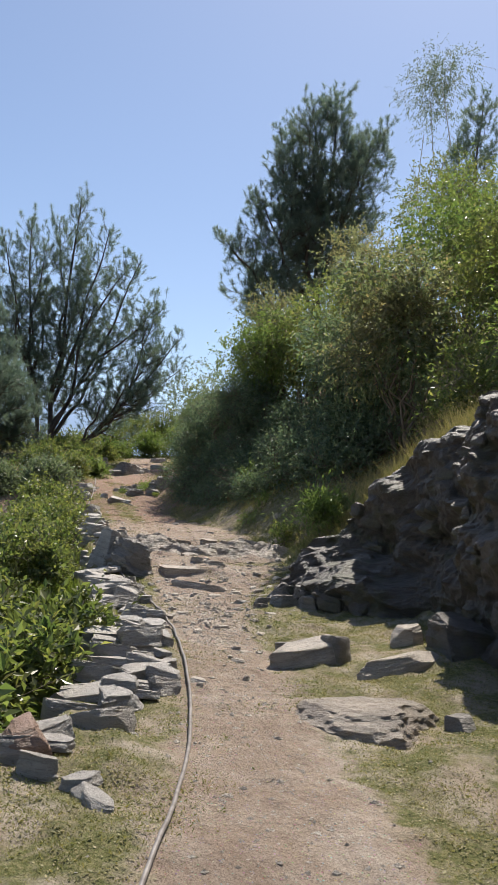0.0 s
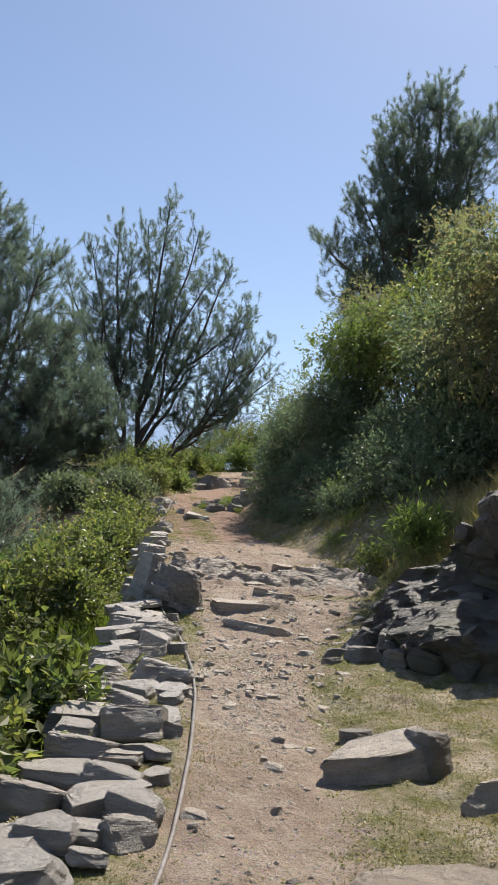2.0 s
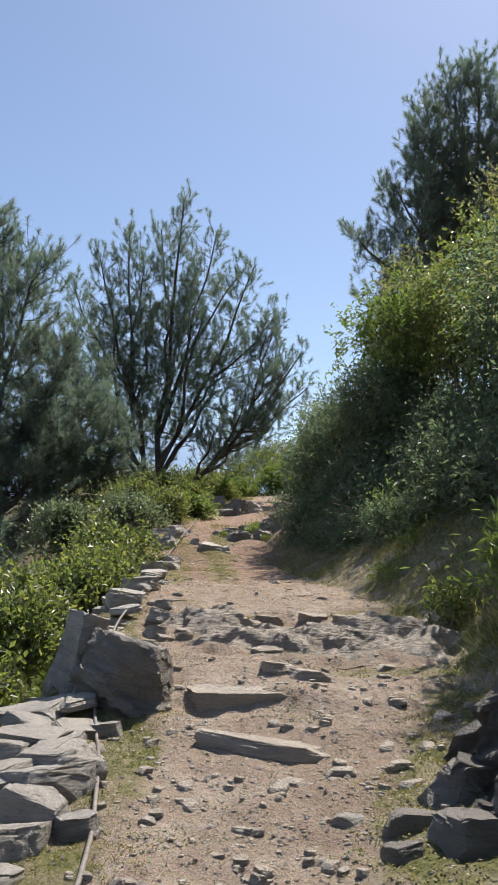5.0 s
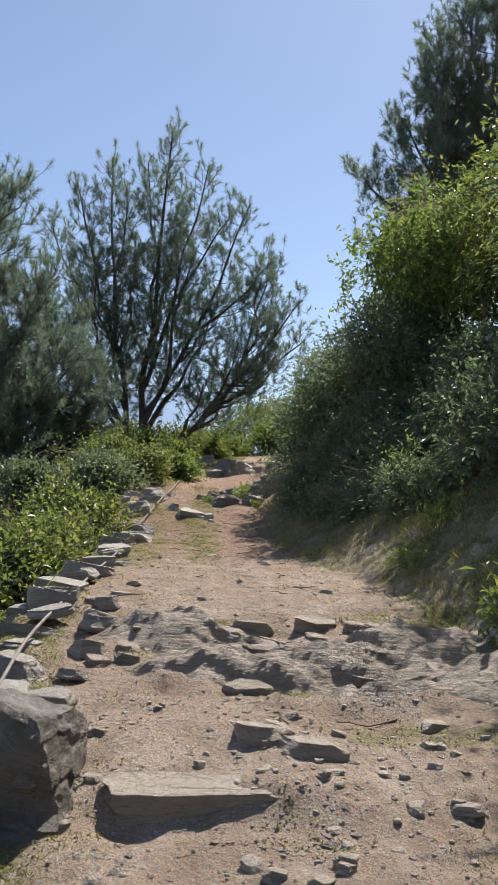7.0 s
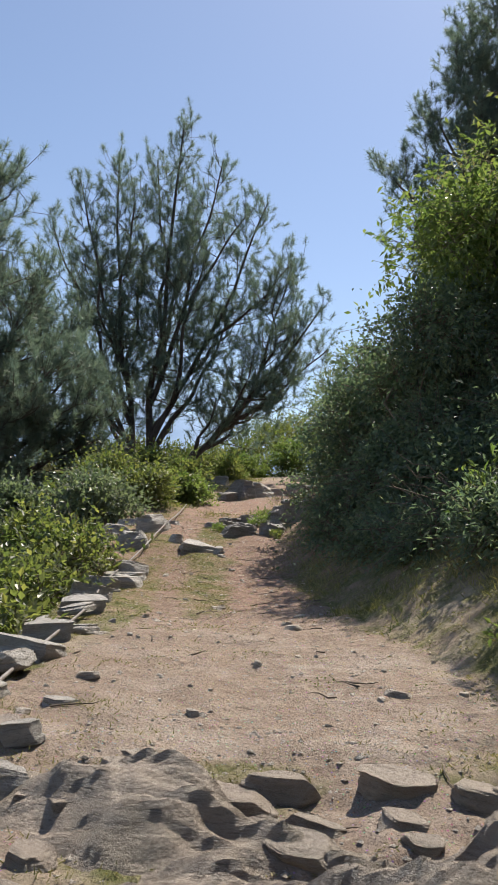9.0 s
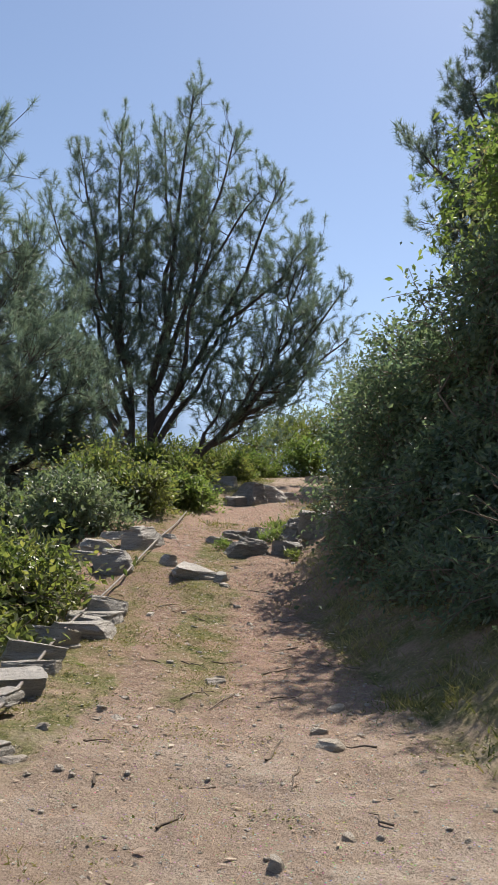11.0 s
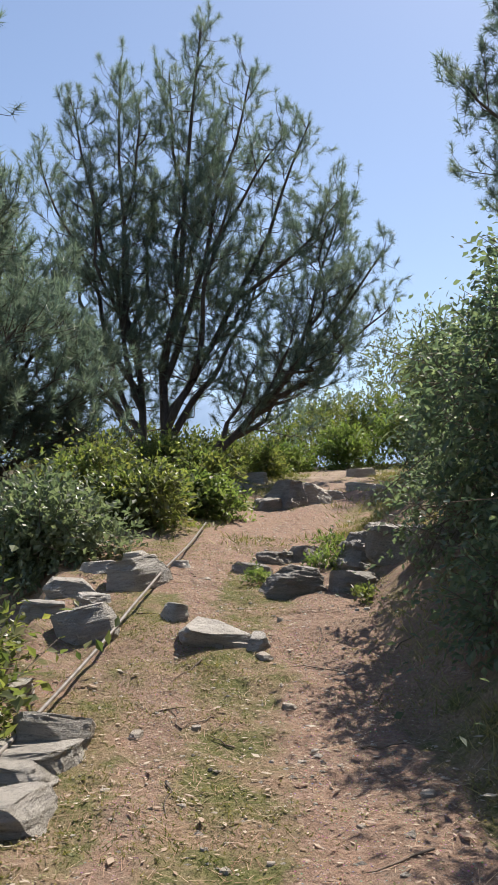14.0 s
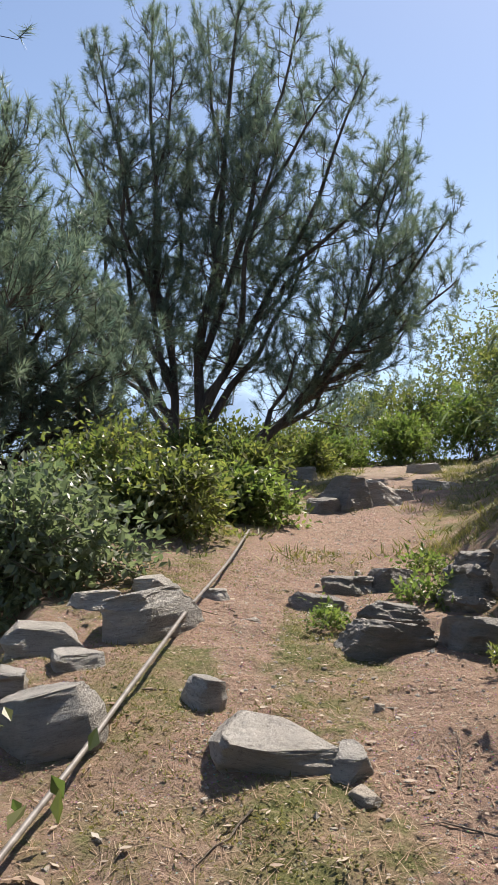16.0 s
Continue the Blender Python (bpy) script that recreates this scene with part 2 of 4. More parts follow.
def value_noise(p, seed=0):
    p = np.asarray(p, float)
    i = np.floor(p).astype(np.int64)
    f = p - i
    f = f * f * (3 - 2 * f)
    out = 0
    for a in (0, 1):
        for b in (0, 1):
            for c in (0, 1):
                w = (f[..., 0] if a else 1 - f[..., 0]) * (f[..., 1] if b else 1 - f[..., 1]) * (f[..., 2] if c else 1 - f[..., 2])
                out = out + w * lattice(i[..., 0] + a, i[..., 1] + b, i[..., 2] + c, seed)
    return out


def fbm(p, octaves=4, seed=0):
    return sum(value_noise(np.asarray(p) * 2.0 ** k, seed + k) / 2.0 ** k for k in range(octaves))


def step(a, b, v):
    s = np.clip((v - a) / (b - a), 0, 1)
    return s * s * (3 - 2 * s)


# ---- lie of the land ----
def rise(y):
    return np.interp(y, [-60, -20, 0, 6.4, 10.7, 11.7, 13, 14.9, 15.6, 17.5, 20.4, 22.4, 23.6, 24.2, 26.6, 41, 46, 60, 90, 240],
                     [-4, -0.9, 0, 0.31, 0.57, 0.68, 0.86, 1.08, 1.25, 1.38, 1.53, 1.70, 1.92, 2.08, 2.42, 4.3, 4.8, 4.6, 0.0, -30])


def edge_left(y):
    return np.interp(y, [-20, 0, 3, 4.6, 5.5, 6.5, 7.5, 10, 12, 14, 17.5, 22, 25.5, 28, 31, 36, 44],
                     [-2.5, -1.2, -0.5, -0.1, 0.22, 0.45, 0.6, 0.68, 0.72, 0.7, 0.75, 0.7, 0.3, -0.2, -1.0, -3.0, -5.0])


def toe_right(y):
    return np.interp(y, [-20, 0, 5, 8, 9.5, 10.4, 11.5, 13, 15, 17.5, 21, 24, 27, 29, 33, 36, 41, 50],
                     [3.2, 3.8, 4.1, 4.25, 4.1, 3.6, 3.5, 3.7, 3.9, 3.45, 3.1, 2.95, 3.05, 3.3, 4.4, 5.0, 6.2, 8])


def path_middle(y):
    return np.interp(y, [-20, 0, 3.3, 5.2, 6.8, 9, 11, 14, 16.5, 19, 23, 28, 31, 34, 40, 46],
                     [-3.5, 0.2, 1.05, 1.35, 1.57, 1.75, 2.05, 2.5, 2.3, 2.2, 2.05, 2.15, 2.5, 3.4, 4.2, 3.4])


def path_half(y):
    return np.interp(y, [0, 3.3, 5.2, 9, 11, 14, 16.5, 19, 23, 28, 31, 40], [0.6, 0.53, 0.40, 0.38, 0.6, 1.3, 1.25, 0.9, 0.72, 0.72, 0.8, 0.75])


def land(x, y, fine=True):
    x, y = np.asarray(x, float), np.asarray(y, float)
    z = rise(y)
    xr, xl = toe_right(y), edge_left(y)
    z = z + 0.10 * np.clip(x - 2.3, 0, xr - 2.3)
    d = np.clip(x - xr, 0, None)
    steep = np.interp(y, [4, 6, 10, 12, 16, 20, 28, 34, 44], [0.6, 0.75, 0.8, 0.9, 0.75, 0.75, 0.7, 0.6, 0.55])
    z = z + steep * np.clip(d, 0, 7) + 0.42 * np.clip(d - 7, 0, 30) + 0.1 * np.clip(d - 37, 0, 200)
    z = z + np.interp(y, [0, 5, 8, 10, 11.5, 13], [2.4, 2.4, 2.0, 1.3, 0.4, 0]) * step(0.3, 1.1, x - xr)
    e = np.clip(xl - x, 0, None)
    wall = np.interp(y, [0, 4, 6, 12, 25, 29], [0.1, 0.25, 0.6, 0.75, 0.5, 0.1])
    z = z - wall * step(0, 0.35, e) - 0.30 * np.clip(e - 0.3, 0, 1.2) - 0.70 * np.clip(e - 1.5, 0, 10) - 0.30 * np.clip(e - 11.5, 0, 150)
    z = z + 0.10 * step(12.35, 12.55, y) * step(1.3, 1.7, x) * (1 - step(2.4, 2.9, x)) * (1 - step(12.8, 14.3, y))
    if fine:
        p = np.stack([x, y, np.zeros_like(x)], -1)
        off = np.clip(np.abs(x - path_middle(y)) / path_half(y) - 0.7, 0, 1)
        z = z + 0.034 * fbm(p * 1.1, 4, 3) * (0.6 + off) + 0.020 * fbm(p * 4.0, 4, 9) + 0.008 * fbm(p * 13.0, 2, 15) * (0.5 + step(6.5, 9, y))
        ledge = step(13.2, 13.7, y) * (1 - step(15.3, 15.9, y)) * step(1.3, 1.7, x) * (1 - step(3.5, 4.0, x))
        z = z + ledge * 0.05 * fbm(p * np.array([2.5, 5.0, 1.0]), 4, 21)
        far = np.clip((np.abs(x) - 12) / 20, 0, 1)
        z = z + far * 1.2 * fbm(p * 0.08, 4, 5)
    return z


def land1(x, y):
    return float(land(np.array([x]), np.array([y]))[0])


def grown(x, y):
    """How green the ground is, from bare path to turf."""
    off = (np.abs(x - path_middle(y)) - path_half(y)) / 0.35
    g = step(-0.6, 1.0, off) * (1 - 0.55 * step(21.8, 23.2, y) * (1 - step(28, 31, y)))
    tuft = np.exp(-(((x - 1.95) / 0.3) ** 2 + ((y - 21.4) / 2.2) ** 2)) + np.exp(-(((x - 2.05) / 0.35) ** 2 + ((y - 25.3) / 0.9) ** 2))
    for px, py, rx, ry in ((1.25, 20.3, 0.2, 2.2), (1.75, 14.6, 0.3, 0.2), (2.25, 15.3, 0.3, 0.2), (2.4, 13.8, 0.3, 0.2), (3.0, 13.15, 0.4, 0.15), (1.3, 11.6, 0.2, 0.5), (1.9, 23.4, 0.4, 0.3), (3.4, 15.3, 0.4, 0.3), (1.2, 24.7, 0.25, 0.6)):
        tuft = tuft + np.exp(-(((x - px) / rx) ** 2 + ((y - py) / ry) ** 2))
    return np.clip(g + 1.25 * tuft, 0, 1)


def ground_sheet():
    def spread(a, b, n, power):
        return a + (b - a) * np.linspace(0, 1, n) ** power
    xs = np.concatenate([spread(-14, -1600, 26, 3)[::-1], np.arange(-13.7, -2.5, 0.32), np.arange(-2.4, 5.2, 0.05), np.arange(5.3, 24, 0.34), spread(24.5, 1600, 26, 3)])
    ys = np.concatenate([spread(-6, -900, 18, 3)[::-1], np.arange(-5.7, 2.2, 0.25), np.arange(2.3, 28, 0.05), np.arange(28.1, 46, 0.2), spread(46.4, 2400, 34, 3)])
    X, Y = np.meshgrid(xs, ys)
    Z = land(X, Y)
    n, k = X.shape
    i = np.arange(n * k).reshape(n, k)
    faces = np.stack([i[:-1, :-1], i[:-1, 1:], i[1:, 1:], i[1:, :-1]], -1).reshape(-1, 4)
    me = mesh_from("ground", np.stack([X, Y, Z], -1).reshape(-1, 3), faces, GROUND, True)
    for key, v in (("grassy", grown(X, Y)), ("needles", 0.75 * step(17.5, 21, Y) * (1 - step(34, 40, Y)) + 0.2 * step(8, 17, Y))):
        me.attributes.new(key, "FLOAT", "POINT").data.foreach_set("value", np.clip(v, 0, 1).astype(np.float32).ravel())
    tagged(new("ground", me), "dry beige dirt footpath climbing between grass and stones", "ground", kind="structure")


ground_sheet()


def hills():
    xs, ys = np.linspace(-2600, 2600, 130), np.linspace(1500, 3400, 40)
    X, Y = np.meshgrid(xs, ys)
    p = np.stack([X, Y, 0 * X], -1)
    crest = np.exp(-((Y - 2500) / 520) ** 2)
    Z = -140 + crest * (540 + 130 * fbm(p / 700, 5, 4)) + 60 * fbm(p / 260, 4, 8) * crest
    n, k = X.shape
    i = np.arange(n * k).reshape(n, k)
    faces = np.stack([i[:-1, :-1], i[:-1, 1:], i[1:, 1:], i[1:, :-1]], -1).reshape(-1, 4)
    tagged(new("backdrop", mesh_from("backdrop", np.stack([X, Y, Z], -1).reshape(-1, 3), faces, HAZED_HILL, True)), "mountain ridge beyond the valley, blue haze put into its colour and glow", "hill", kind="structure")


hills()


# ---- rocks ----
def unit_vec(v):
    return v / np.linalg.norm(v)


def rock_mesh(name, dims, seed, material, cuts=14, rough=0.06, detail=4, ball=0.48):
    """An angular stone: a ball cut flat by planes, then split along its level layers and chipped."""
    r = np.random.default_rng(seed)
    bm = bmesh.new()
    bmesh.ops.create_icosphere(bm, subdivisions=detail, radius=1.0)
    v = np.array([q.co[:] for q in bm.verts])
    f = np.array([[q.index for q in c.verts] for c in bm.faces])
    bm.free()
    v = np.sign(v) * np.abs(v) ** ball
    planes = [(unit_vec(r.normal(size=3) * (0.14, 0.14, 0) + (0, 0, 1)), r.uniform(0.55, 0.8))]
    for k in range(cuts):
        t = k * 2.4 + r.uniform(-0.6, 0.6)
        planes.append((unit_vec(np.array([math.cos(t), math.sin(t), r.uniform(-0.15, 0.45 if k % 3 else 0.9)])), r.uniform(0.62, 1.05)))
    for n, d in planes:
        v -= np.clip(v @ n - d, 0, None)[:, None] * n
    lay = v[:, 2] * 4.0 + 0.6 * v[:, 0] + seed + 0.5 * fbm(v * 1.5, 2, seed + 5)
    none = np.zeros(len(v), np.int64)
    band = lattice(np.floor(lay).astype(np.int64), none, none, seed)
    v[:, :2] *= 1 + 0.9 * rough * band[:, None]
    v += rough * np.stack([fbm(v * 1.6 + 9 * k, 3, seed + k) for k in range(3)], -1) * 0.4
    v += rough * 0.34 * np.stack([fbm(v * np.array([7.0, 7.0, 11.0]) + 5 * k, 2, seed + 20 + k) for k in range(3)], -1)
    return mesh_from(name, v * np.array(dims) / 2, f, material, False)


def rock(name, label, x, y, dims, seed, turn=0, tilt=0, lean=0, sink=0.3, material=None, cuts=14, rough=0.06, detail=0, category="rock", z=None, ball=0.45):
    ob = new(name, rock_mesh(name, dims, seed, material or ROCK, cuts, rough, detail or (5 if max(dims) > 0.55 else 4), ball))
    z = land1(x, y) + dims[2] * (0.5 - sink) if z is None else z
    ob.matrix_world = pose(x, y, z, tilt, lean, turn)
    return tagged(ob, label, category)


def bedrock(cx, cy, cz):
    """One layered hump of rock: a patch of ground whose height breaks into ledges along tilted beds."""
    xs, ys = np.arange(1.15, 4.05, 0.018), np.arange(13.25, 15.75, 0.018)
    X, Y = np.meshgrid(xs, ys)
    p = np.stack([X, Y, 0 * X], -1)
    edge = 0.42 * fbm(p * np.array([1.6, 2.6, 1.0]), 4, 51)
    high = np.zeros_like(X)
    for px, py, rx, ry, h in ((2.55, 14.25, 0.75, 0.6, 0.19), (3.1, 13.85, 0.6, 0.4, 0.17), (3.3, 14.5, 0.6, 0.5, 0.15), (1.82, 15.0, 0.45, 0.36, 0.17), (2.2, 14.85, 0.35, 0.24, 0.11)):
        d = np.sqrt(((X - px) / rx) ** 2 + ((Y - py) / ry) ** 2) + edge
        high = np.maximum(high, h * (1 - step(0.25, 1.25, d)))
    solid = step(0.01, 0.09, high)
    warp = 0.16 * fbm(p * 1.1, 3, 53)
    for size, tall, turn, seed in ((0.30, 0.058, 0.35, 0.0), (0.11, 0.022, 0.22, 0.37)):
        f = ((Y - 14.3) + turn * (X - 2.7) + warp) / size + seed
        f = f - np.floor(f)
        high = high + solid * tall * (np.minimum(f / 0.14, (1 - f) / 0.86) - 0.5) * (0.75 + 0.5 * value_noise(p * np.array([2.3, 1.2, 1.0]), 61))
    high = high + solid * (0.012 * fbm(p * np.array([4.0, 9.0, 1.0]), 3, 59) + 0.003 * fbm(p * 40.0, 2, 63))
    Z = land(X, Y) - 0.03 + high
    n, m = X.shape
    i = np.arange(n * m).reshape(n, m)
    F = np.stack([i[:-1, :-1], i[:-1, 1:], i[1:, 1:], i[1:, :-1]], -1).reshape(-1, 4)
    return mesh_from("bed", np.stack([X - cx, Y - cy, Z - cz], -1).reshape(-1, 3), F, ROCK_MID)


def rocks():
    # the great boulder at the end of the wall, with its pale companion
    rock("boulder", "large dark grey boulder beside the footpath", 1.2, 12.62, (0.8, 0.9, 1.0), 11, 20, 8, 16, 0.42, ROCK_DARK, 3, 0.09, ball=1.0)
    rock("boulder", "upright pale-faced boulder leaning on a dark one", 0.84, 12.8, (0.4, 0.66, 1.0), 12, -12, 4, 8, 0.34, ROCK, 6, 0.07, ball=0.75)
    # slabs set as steps across the path
    rock("step_stone", "long flat grey slab lying across the path", 2.12, 11.68, (0.82, 0.32, 0.22), 21, -10, 3, 4, 0.5, ROCK_PATH, 8, 0.05, category="step")
    rock("step_stone", "low stone step with a dark broken face", 1.98, 12.52, (0.84, 0.22, 0.2), 22, 4, 0, 2, 0.72, ROCK_PATH, 5, 0.08, category="step")
    rock("step_stone", "short flat stone edging a dirt step", 2.5, 12.85, (0.34, 0.2, 0.14), 23, -8, 0, 0, 0.4, ROCK_PATH, category="step")
    # ledges of one bedrock outcrop that crosses the path
    outcrop = thing("bedrock_outcrop", "layered grey bedrock outcrop rising through the dirt path", "rock", at=(2.5, 14.4, land1(2.5, 14.4)))
    r = np.random.default_rng(41)
    part("bed", bedrock(2.5, 14.4, land1(2.5, 14.4)), outcrop)
    bed = []
    for _ in range(26):
        u, v = r.uniform(-1, 1), r.uniform(-1, 1)
        s = r.uniform(0.12, 0.34)
        bed.append((2.72 + 0.95 * u - 0.1 * v, 14.3 + 0.95 * v - 0.3 * u, s, s * r.uniform(0.5, 0.8), s * r.uniform(0.3, 0.55), -12 + r.normal() * 20, 8 + r.normal() * 8))
    for _ in range(12):
        s = r.uniform(0.12, 0.34)
        bed.append((1.2 + r.uniform(0, 0.9), 14.75 + r.normal() * 0.4, s, s * 0.7, s * 0.55, r.normal() * 30, 5))
    for i, (x, y, a, b, h, turn, tilt) in enumerate(bed):
        ob = part("ledge", rock_mesh("ledge", (a, b, h), 31 + i, ROCK_MID, 9, 0.08, 4, 0.5), outcrop)
        ob.matrix_basis = pose(x - 2.5, y - 14.4, land1(x, y) + 0.05 * h - land1(2.5, 14.4), tilt, 4, turn)
    # turf stones right of the path
    rock("flat_rock", "broad rounded grey rock flush with the grass", 2.3, 5.75, (1.15, 1.2, 0.6), 41, 20, -4, 4, 0.70, ROCK_MID, 3, 0.10, ball=1.0)
    rock("slab_rock", "tilted flat brown slab with a dark broken end", 2.3, 7.3, (0.9, 0.42, 0.34), 42, 25, 0, -12, 0.48, ROCK_PATH, 8, 0.05)
    rock("slab_rock", "angular dark rock beside a flat slab", 2.6, 7.35, (0.34, 0.34, 0.36), 43, 10, 0, 0, 0.3, ROCK_DARK)
    rock("slab_rock", "long pale slab slanting out of the grass", 3.05, 6.95, (0.95, 0.26, 0.28), 44, 22, 0, -12, 0.5, ROCK_PATH, 8, 0.05)
    rock("slab_rock", "broken rock half sunk in short grass", 3.45, 7.75, (0.36, 0.36, 0.3), 45, 0, 0, -12, 0.3, ROCK_PATH)
    rock("slab_rock", "small dark stone in short grass", 2.33, 8.0, (0.28, 0.24, 0.16), 46, 15, 0, 0, 0.3, ROCK_DARK)
    rock("slab_rock", "dark corner stone at the foot of the bank", 2.85, 5.45, (0.24, 0.24, 0.2), 47, 40, 0, 0, 0.4, ROCK_DARK)
    rock_bank()
    for i, (x, y, a, b, h, turn) in enumerate(((3.3, 10.45, 0.6, 0.45, 0.42, 25), (2.9, 10.2, 0.42, 0.34, 0.34, -20), (3.5, 10.05, 0.55, 0.42, 0.42, 40), (3.05, 10.75, 0.5, 0.3, 0.3, 10), (3.75, 7.2, 0.6, 0.7, 0.5, 10), (3.15, 10.05, 0.36, 0.3, 0.3, 60), (2.72, 10.45, 0.34, 0.2, 0.16, 5), (3.7, 9.6, 0.45, 0.4, 0.36, 15), (2.6, 10.15, 0.24, 0.18, 0.12, 30))):
        rock("bank_rock", "broken dark rock at the foot of the bank", x, y, (a, b, h), 51 + i, turn, 0, 0, 0.35, ROCK_BANK_SHADE if i in (4, 7) else ROCK_DARK, 10, 0.08)
    # stones of the upper path
    rock("slab_rock", "flat grey slab with a broken corner on the path", 1.8, 23.95, (0.58, 0.56, 0.20), 61, 20, 12, 6, 0.36, ROCK, 8, 0.05)
    rock("slab_rock", "broad flat-topped stone of the fallen wall", 0.98, 22.1, (0.52, 0.46, 0.22), 161, 15, 4, -8, 0.38, ROCK, 7, 0.06)
    rock("slab_rock", "small block broken off a grey slab", 2.08, 23.88, (0.2, 0.24, 0.18), 62, 10, 0, 0, 0.45, ROCK)
    rock("slab_rock", "pale wedge-shaped stone on red needle litter", 1.45, 24.42, (0.22, 0.32, 0.2), 63, 20, 10, 0, 0.25, ROCK)
    rock("slab_rock", "large flat-topped stone beside the hose", 0.80, 24.0, (0.52, 0.44, 0.36), 64, 25, -8, -12, 0.32, ROCK, 8, 0.05)
    rock("slab_rock", "big pale-topped stone with a dark face", 0.96, 25.6, (0.5, 0.7, 0.44), 65, -24, 6, -8, 0.3, ROCK, 9, 0.05)
    rock("slab_rock", "flat stone half buried under the shrubs", 0.5, 25.1, (0.5, 0.4, 0.24), 66, 10, 0, 0, 0.35, ROCK)
    for i, (x, y, a, b, h, turn) in enumerate(((0.42, 24.5, 0.46, 0.34, 0.2, 15), (0.25, 23.5, 0.4, 0.34, 0.18, -20), (0.72, 24.9, 0.3, 0.26, 0.14, 40), (0.62, 22.95, 0.3, 0.22, 0.12, 10), (0.85, 26.3, 0.34, 0.3, 0.2, -10), (0.55, 26.0, 0.4, 0.3, 0.16, 30))):
        rock("slab_rock", "flat weathered stone fallen beside the hose", x, y, (a, b, h), 68 + 100 * i, turn, 4, -6, 0.35, ROCK, 8, 0.06)
    rock("slab_rock", "low stone beside the hose", 1.28, 26.5, (0.26, 0.22, 0.14), 67, 0, 0, 0, 0.3, ROCK)
    for i, (x, y, a, b, h, turn) in enumerate((
            (2.36, 25.42, 0.62, 0.36, 0.36, 4), (2.25, 26.95, 0.42, 0.34, 0.34, -6), (2.6, 27.05, 0.42, 0.34, 0.34, 12),
            (2.5, 26.0, 0.6, 0.4, 0.3, -4), (3.15, 26.4, 0.7, 0.6, 0.6, 30), (2.9, 25.45, 0.5, 0.5, 0.34, 12), (3.4, 25.85, 0.7, 0.6, 0.5, -15), (3.6, 25.2, 0.6, 0.5, 0.42, 35), (2.05, 26.45, 0.5, 0.3, 0.26, -8))):
        rock("step_stone", "dark layered stone step overgrown with weeds", x, y, (a, b, h), 71 + i, turn, 0, 4, 0.42, ROCK_DARK, 8, 0.11, category="step", ball=0.72)
    for i, (x, y, a, b, h, turn) in enumerate((
            (2.55, 32.6, 0.9, 0.8, 1.0, 10), (3.0, 33.0, 0.9, 0.6, 0.6, -10), (2.2, 32.3, 0.5, 0.5, 0.5, 40), (3.2, 33.6, 1.2, 0.7, 0.4, 8),
            (4.2, 35.0, 1.0, 0.6, 0.34, -14), (4.6, 39.2, 0.9, 0.5, 0.5, 10), (1.2, 36.8, 1.2, 0.9, 0.7, 25), (2.0, 38.2, 0.8, 0.6, 0.5, -30),
            (0.6, 37.6, 0.9, 0.7, 0.6, 60), (1.7, 36.0, 0.6, 0.5, 0.4, 0))):
        rock("path_boulder", "weathered dark rock at the head of the path", x, y, (a, b, h), 81 + i, turn, 0, 0, 0.42, ROCK_DARK if i in (0, 2, 6, 8) else ROCK_PATH, 10, 0.08)
    # pieces lying in the foreground
    rock("loose_stone", "pale thin slab lying beside the wall", 0.33, 4.05, (0.17, 0.36, 0.09), 91, 20, 6, 10, 0.3, ROCK, 9, 0.04)
    rock("loose_stone", "rust-coloured stone at the edge of the weeds", -0.02, 4.62, (0.30, 0.32, 0.28), 92, 30, 0, 0, 0.28, ROCK_RUST)
    rock("loose_stone", "white flat chip of stone on the path", 2.42, 10.55, (0.17, 0.12, 0.07), 93, 0, 0, 0, 0.3, ROCK)
    rock("loose_stone", "peaked brown stone on the path", 2.25, 12.95, (0.25, 0.16, 0.11), 94, -10, 0, 0, 0.3, ROCK_PATH)


